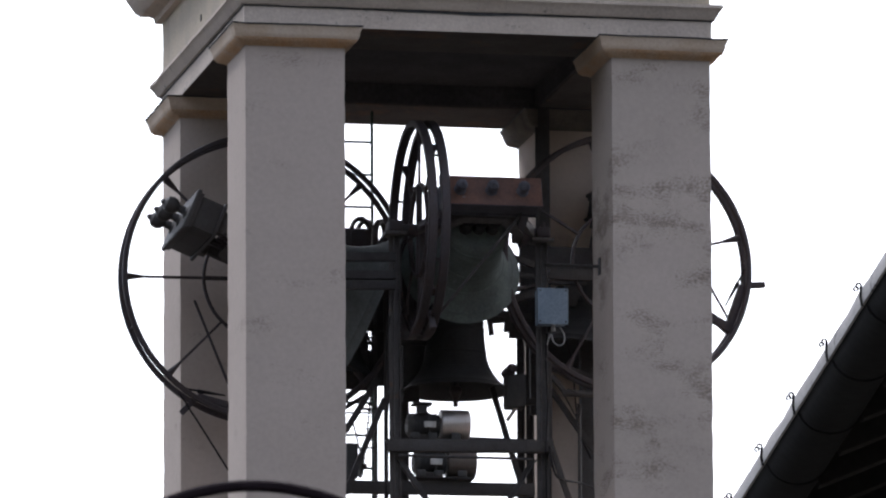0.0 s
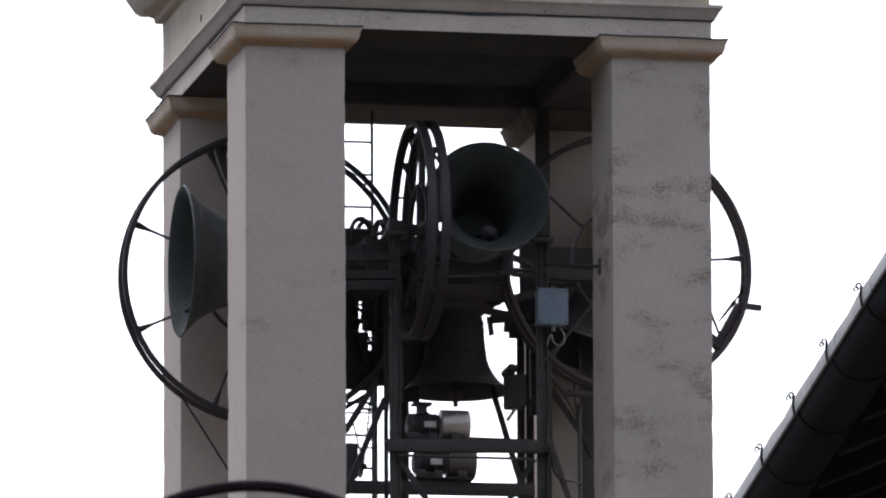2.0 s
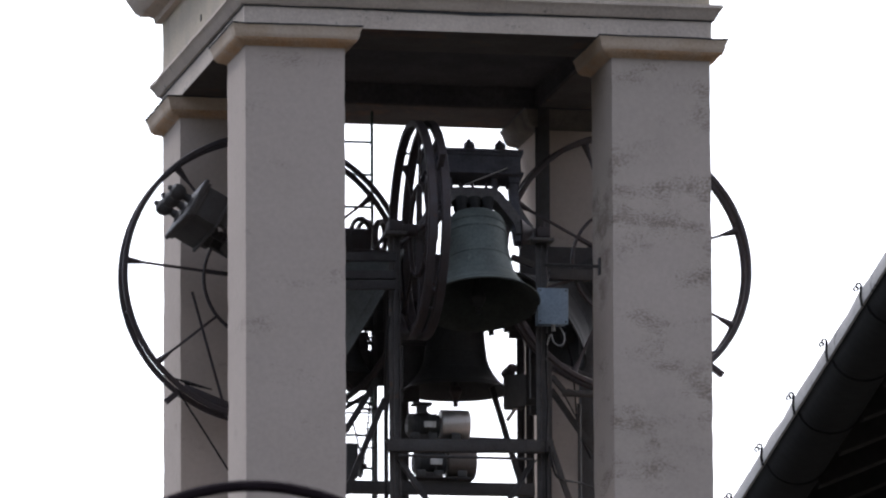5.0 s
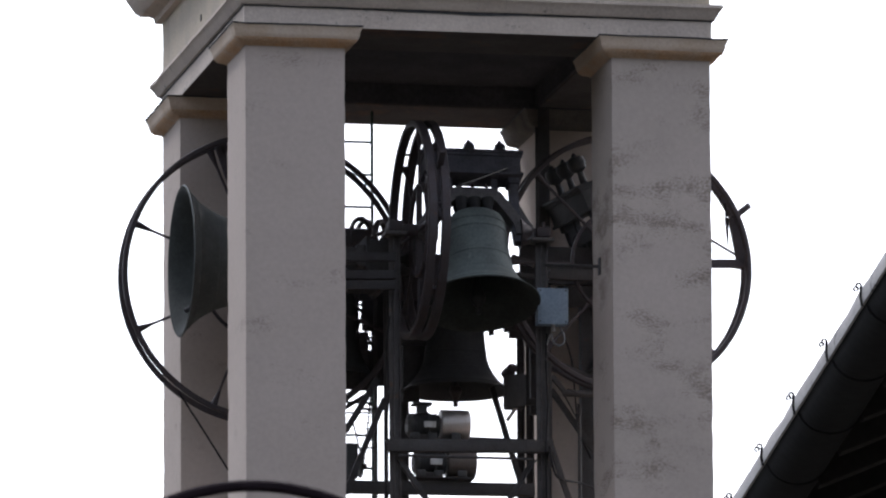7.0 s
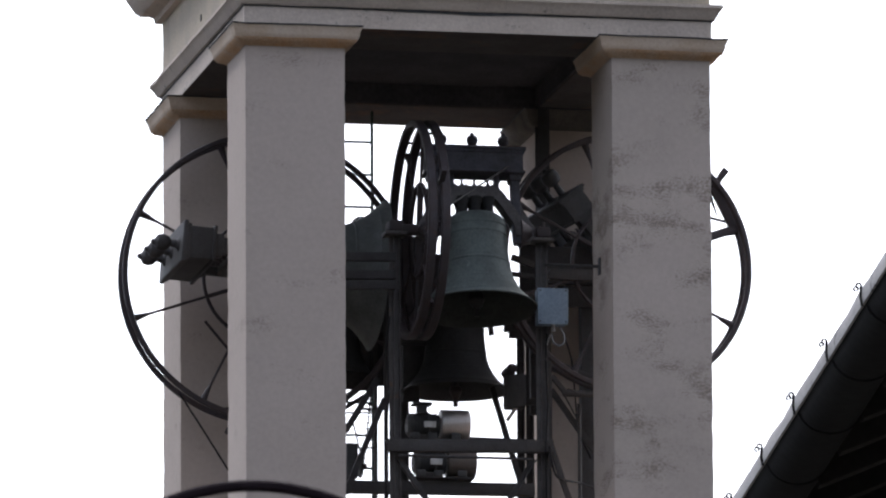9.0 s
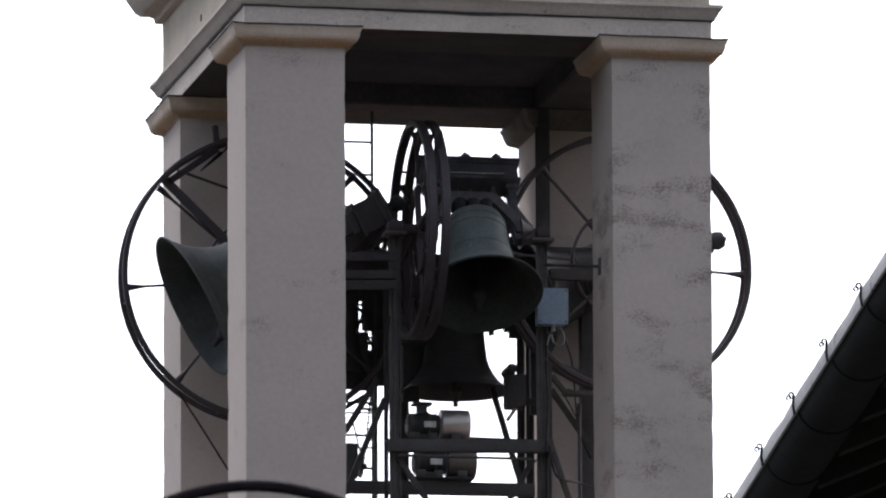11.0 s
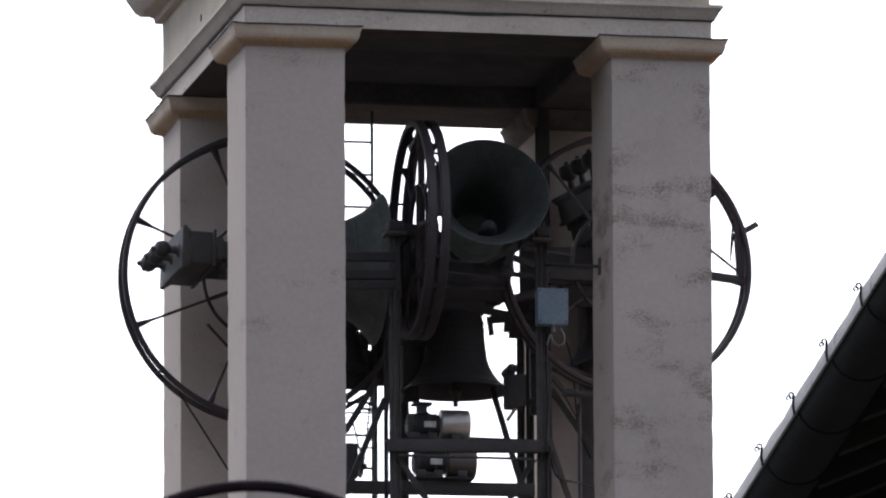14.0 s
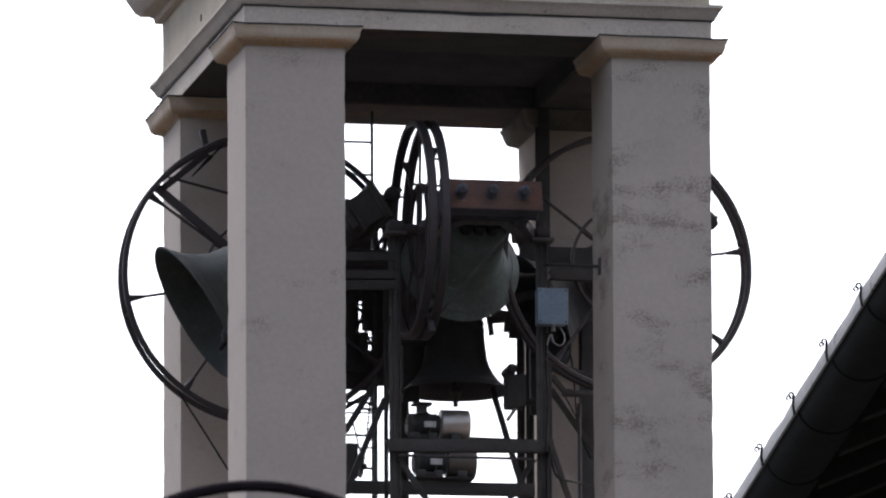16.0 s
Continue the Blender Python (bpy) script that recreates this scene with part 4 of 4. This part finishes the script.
def striker():
    a, b = (2.641, 2.400, -2.234), (2.8, 2.400, -2.544)
    s = root("electric_hammer", (a[0] + b[0]) / 2, 2.4, b[2], "dark electromagnetic hammer beside the still bell", "bell hammer")
    part("case", box(bmesh.new(), (a[0], 2.3, b[2]), (b[0], 2.5, a[2] - 0.03), 0.015), MOTOR, s)
    part("head", rod(rod(bmesh.new(), (a[0] + 0.03, 2.25, a[2]), (a[0] + 0.03, 2.5, a[2]), 0.045, 20), (a[0] + 0.03, 2.22, a[2]), (a[0] + 0.03, 2.28, a[2]), 0.03, 16), IRON, s)
    part("bracket", bar(bmesh.new(), (b[0], 2.4, b[2] + 0.06), (b[0] + 0.16, 2.4, b[2] + 0.06), 0.05, 0.05), STEEL, s)
    part("lever", bar(bmesh.new(), (2.740, 2.400, -2.528), (2.653, 2.400, -2.650), 0.02, 0.03), ZINC, s)


striker()


def ladder():
    top, low = 0.15, FLOOR
    s = (1.697, 3.350, -0.357)
    l = root("ladder", s[0] - 0.2, 3.35, low, "dark green steel ladder fixed at the back of the belfry", "ladder")
    for x in (s[0], s[0] - 0.42):
        part("stile", bar(bmesh.new(), (x, 3.35, low), (x, 3.35, top), 0.022, 0.04), LADDER_PAINT, l)
    z = -0.127
    while z > low + 0.1:
        part("rung", rod(bmesh.new(), (s[0], 3.35, z), (s[0] - 0.42, 3.35, z), 0.011, 8), LADDER_PAINT, l)
        z -= 0.279


ladder()


def wall_tie():
    a, b = (2.728, 1.100, -1.568), (3.061, 0.500, -1.684)
    t = root("wall_tie", b[0], b[1], b[2], "dark tie rod from the frame into the pillar", "tie rod")
    part("rod", rod(bmesh.new(), a, (W - P, b[1], b[2]), 0.014, 10), STEEL, t)
    part("anchor_plate", box(bmesh.new(), (W - P - 0.012, b[1] - 0.04, b[2] - 0.07), (W - P + 0.001, b[1] + 0.04, b[2] + 0.07), 0.004), STEEL, t)


wall_tie()


def rope():
    a, b = (-0.111, 2.500, -2.471), (0.384, 2.500, -3.239)
    r = root("rope", b[0], 2.5, FLOOR, "dark steel rope running down from the wheel", "rope")
    tube("strand", [a, (0.099, 2.500, -2.790), b, (0.622, 2.500, -3.623)], 0.008, ROPE, r)


rope()


# ---- the near eave and the hoop ----
def house():
    far, near = Vector((-10.516, -66.750, 9.602)), Vector((-10.974, -71.006, 9.602))
    way = (near - far).normalized()
    side = Vector((0, 0, 1)).cross(way) * -1
    if side.x < 0:
        side = -side
    m = Matrix(((side.x, way.x, 0, far.x), (side.y, way.y, 0, far.y), (0, 0, 1, far.z), (0, 0, 0, 1)))
    h = new("church_aisle")
    h.matrix_basis = Matrix.Translation((far.x, far.y, 0))
    tagged(h, "dark eave of a church aisle with zinc gutter", "building")
    l0, l1 = -6.0, 12.0
    up = Matrix.Translation((-far.x, -far.y, 0)) @ m

    def put(name, bm, mat, parent, label=""):
        bmesh.ops.transform(bm, matrix=up, verts=bm.verts)
        return part(name, bm, mat, parent, label, own=True)

    # own space: x into the house, y along the eave, z from the gutter
    wall = put("wall", box(bmesh.new(), (1.15, l0 + 0.3, -far.z), (1.5, l1 - 0.3, 0.35)), RENDER_WALL, h)
    put("wall", box(bmesh.new(), (7.0, l0 + 0.3, -far.z), (7.4, l1 - 0.3, 0.35)), RENDER_WALL, h)
    for y in (l0 + 0.3, l1 - 0.6):
        put("wall", box(bmesh.new(), (1.5, y, -far.z), (7.0, y + 0.3, 0.35)), RENDER_WALL, h)
    slope = 0.42
    rf = bmesh.new()
    v = [rf.verts.new(p) for p in ((0.1, l0, 0.0), (0.1, l1, 0.0), (4.25, l1, 0.06 + slope * 4.2), (4.25, l0, 0.06 + slope * 4.2), (8.4, l0, 0.06), (8.4, l1, 0.06))]
    w = [rf.verts.new(p.co + Vector((0, 0, 0.12))) for p in v]
    for q in ((0, 1, 2, 3), (3, 2, 5, 4)):
        rf.faces.new([v[i] for i in q])
        rf.faces.new([w[i] for i in q][::-1])
    for i, j in ((0, 1), (1, 2), (2, 5), (5, 4), (4, 3), (3, 0)):
        rf.faces.new((v[i], v[j], w[j], w[i]))
    roof = put("roof", rf, DARK_WOOD, h, "dark boarded roof underside")
    y = l0 + 0.3
    while y < l1:
        put("rafter", bar(bmesh.new(), (0.2, y, 0.0), (1.3, y, 0.0 + slope * 1.1), 0.09, 0.11, 0.008), DARK_WOOD, roof)
        y += 0.62
    # half-round gutter: dark colour for its shaded underside, pale strip for the lit face
    sec = [(0.0, 0.0)] + [(0.1 - 0.1 * math.cos(radians(15 * q)), -0.035 - 0.085 * math.sin(radians(15 * q))) for q in range(13)] + [(0.2, 0.03)]
    thick = [(x + (0.006 if x < 0.09 else -0.006), z + 0.007) for x, z in sec]
    g = bmesh.new()
    rows = []
    for q in range(61):
        y = l0 + (l1 - l0) * q / 60
        o = 0.006 * noise.noise(Vector((y * 1.1, 3, 0)))
        rows.append([g.verts.new((x + o, y, z + o)) for x, z in sec + thick[::-1]])
    m2 = len(sec) * 2
    for a, b in zip(rows, rows[1:]):
        for i in range(m2):
            g.faces.new((a[i], a[(i + 1) % m2], b[(i + 1) % m2], b[i]))
    g.faces.new(rows[0])
    g.faces.new(rows[-1])
    gut = put("gutter", g, GUTTER_DARK, h, "half-round gutter under the eave, coloured dark for its shade")
    # the gutter's sky-lit outer face, made as a paler strip
    st = bmesh.new()
    rows = []
    for q in range(61):
        y = l0 + (l1 - l0) * q / 60
        o = 0.006 * noise.noise(Vector((y * 1.1, 3, 0)))
        o2 = 0.012 * noise.noise(Vector((y * 2.3, 8, 0)))
        rows.append([st.verts.new((x + o, y, z + o)) for x, z in ((-0.004, 0.006 + o2), (-0.012, -0.028), (-0.009, -0.051), (-0.001, -0.051), (-0.005, -0.028), (0.002, 0.006 + o2))])
    for a, b in zip(rows, rows[1:]):
        for i in range(6):
            st.faces.new((a[i], a[(i + 1) % 6], b[(i + 1) % 6], b[i]))
    st.faces.new(rows[0])
    st.faces.new(rows[-1])
    put("edge_strip", st, ZINC, gut, "pale weathered zinc strip for the gutter's lit outer face")
    for k in range(-4, 12):
        y = 0.043 + k * 0.930
        if not l0 < y < l1:
            continue
        b = bmesh.new()
        strap = [(-0.016, 0.0), (-0.018, -0.033), (-0.013, -0.062)]
        for (xa, za), (xb, zb) in zip(strap, strap[1:]):
            bar(b, (xa, y, za), (xb, y, zb), 0.006, 0.008, 0)
        for c0, r in (((-0.023, 0.001), 0.0075), ((-0.032, -0.009), 0.0065)):
            for i in range(11):
                a0, a1 = radians(-60 + 30 * i), radians(-30 + 30 * i)
                rod(b, (c0[0] + r * math.cos(a0), y, c0[1] + r * math.sin(a0)), (c0[0] + r * math.cos(a1), y, c0[1] + r * math.sin(a1)), 0.0034, 6)
        for (xa, za), (xb, zb) in zip(sec[2:-1], sec[3:]):
            bar(b, (xa * 1.02 - 0.002, y, za - 0.002), (xb * 1.02 - 0.002, y, zb - 0.002), 0.003, 0.007, 0)
        put("gutter_bracket", b, GUTTER_DARK, gut, "curled iron gutter bracket")


house()


def hoop():
    c = Vector((-18.5652, -102.0182, 3.1607))
    r, thick = 0.172, 0.0078
    h = new("iron_hoop_post")
    h.matrix_basis = Matrix.Translation((c.x, c.y, 0))
    tagged(h, "dark iron hoop on a slim post", "iron post")
    bm = ring(bmesh.new(), (0, 0, c.z), "y", r - thick, r, thick, 96)
    part("hoop", bm, HOOP_PAINT, h, own=True)
    part("post", rod(bmesh.new(), (0, 0, 0), (0, 0, c.z - r + thick * 0.5), 0.02, 16), HOOP_PAINT, h, own=True)


hoop()


# ---- what moves ----
# degrees of swing from hanging, five to the second
LEFT = [67.4, 50.8, 28.9, 4.1, -20.2, -42.1, -60.4, -75.6, -85.9, -90.2, -89.7, -84.7, -75.3, -62.0, -44.1, -22.7, 0.8, 24.6, 46.4, 63.8, 75.7, 83.0, 85.9, 84.0, 75.9, 60.7, 39.6, 14.6, -11.8, -36.7, -57.9, -74.0, -84.7, -90.3, -92.0, -89.9, -83.7, -72.5, -56.0, -35.0, -11.2, 13.3, 36.7, 57.2, 73.5, 85.2, 91.9, 93.1, 88.2, 76.9, 59.4, 36.5, 10.3, -16.7, -41.8, -62.9, -79.0, -89.9, -95.8, -97.0, -94.4, -87.6, -76.5, -61.6, -40.8, -15.8, 10.7, 36.2, 58.1, 75.6, 88.3, 96.2, 98.8, 95.8, 86.6, 69.9, 46.5, 19.3, -8.7, -35.2, -58.2]
RIGHT = [-2.5, -25.7, -45.5, -61.2, -72.0, -77.4, -77.6, -71.3, -57.6, -37.1, -11.9, 15.6, 43.0, 67.2, 86.2, 99.4, 106.9, 108.6, 104.1, 93.3, 76.4, 54.3, 28.8, 2.4, -22.5, -44.0, -60.9, -73.0, -79.9, -81.4, -77.0, -65.9, -48.1, -24.4, 2.5, 29.4, 55.8, 79.3, 96.1, 106.9, 111.6, 110.3, 102.9, 89.3, 69.9, 46.0, 19.5, -7.1, -31.5, -52.0, -67.7, -78.4, -83.9, -83.9, -77.6, -64.6, -45.2, -20.4, 7.6, 36.0, 62.2, 83.9, 100.0, 110.3, 114.8, 113.3, 105.7, 91.9, 72.1, 48.0, 21.5, -5.3, -30.2, -52.1, -69.9, -81.1, -86.5, -87.2, -82.8, -71.8, -53.8]
CENTRE = [-72.4, -70.4, -58.8, -37.7, -11.7, 19.0, 49.6, 76.4, 93.8, 103.3, 105.4, 100.2, 87.8, 68.4, 43.0, 16.8, -9.8, -35.1, -56.2, -71.0, -78.2, -76.6, -65.0, -43.7, -15.0, 16.9, 47.8, 75.6, 94.1, 104.7, 107.5, 102.8, 91.1, 72.2, 45.3, 17.9, -8.4, -33.3, -56.3, -73.8, -82.8, -81.8, -71.4, -52.7, -23.5, 8.0, 38.0, 65.9, 88.2, 103.8, 109.4, 106.9, 97.1, 80.7, 56.9, 29.9, 1.8, -25.5, -49.7, -68.0, -79.1, -82.1, -76.4, -61.0, -36.1, -4.1, 30.6, 63.1, 87.0, 101.9, 109.0, 109.2, 103.7, 91.4, 73.0, 48.5, 19.5, -9.5, -36.3, -58.5, -75.1]


def motions():
    at = lambda p: Matrix.Translation((p[0], p[1], p[2] + Z0))
    walk(bell_l, [(k / 5, at(PIVOT_L) @ pose(0, 0, 0, 0, -a)) for k, a in enumerate(LEFT)])
    walk(bell_r, [(k / 5, at(PIVOT_R) @ pose(0, 0, 0, 0, 0, SKEW_R) @ pose(0, 0, 0, 0, 7.5 - a)) for k, a in enumerate(RIGHT)])
    walk(bell_c, [(k / 5, at(PIVOT_C) @ pose(0, 0, 0, 0, 0, 90) @ pose(0, 0, 0, 0, a)) for k, a in enumerate(CENTRE)])
    # the clappers fall against the lower side
    for cl, swings, sign in ((clapper_l, LEFT, 1), (clapper_r, RIGHT, 1), (clapper_c, CENTRE, -1)):
        z = cl.location.z
        walk(cl, [(k / 5, pose(0, 0, z, 0, sign * 24 * math.sin(radians(a)))) for k, a in enumerate(swings)])


motions()
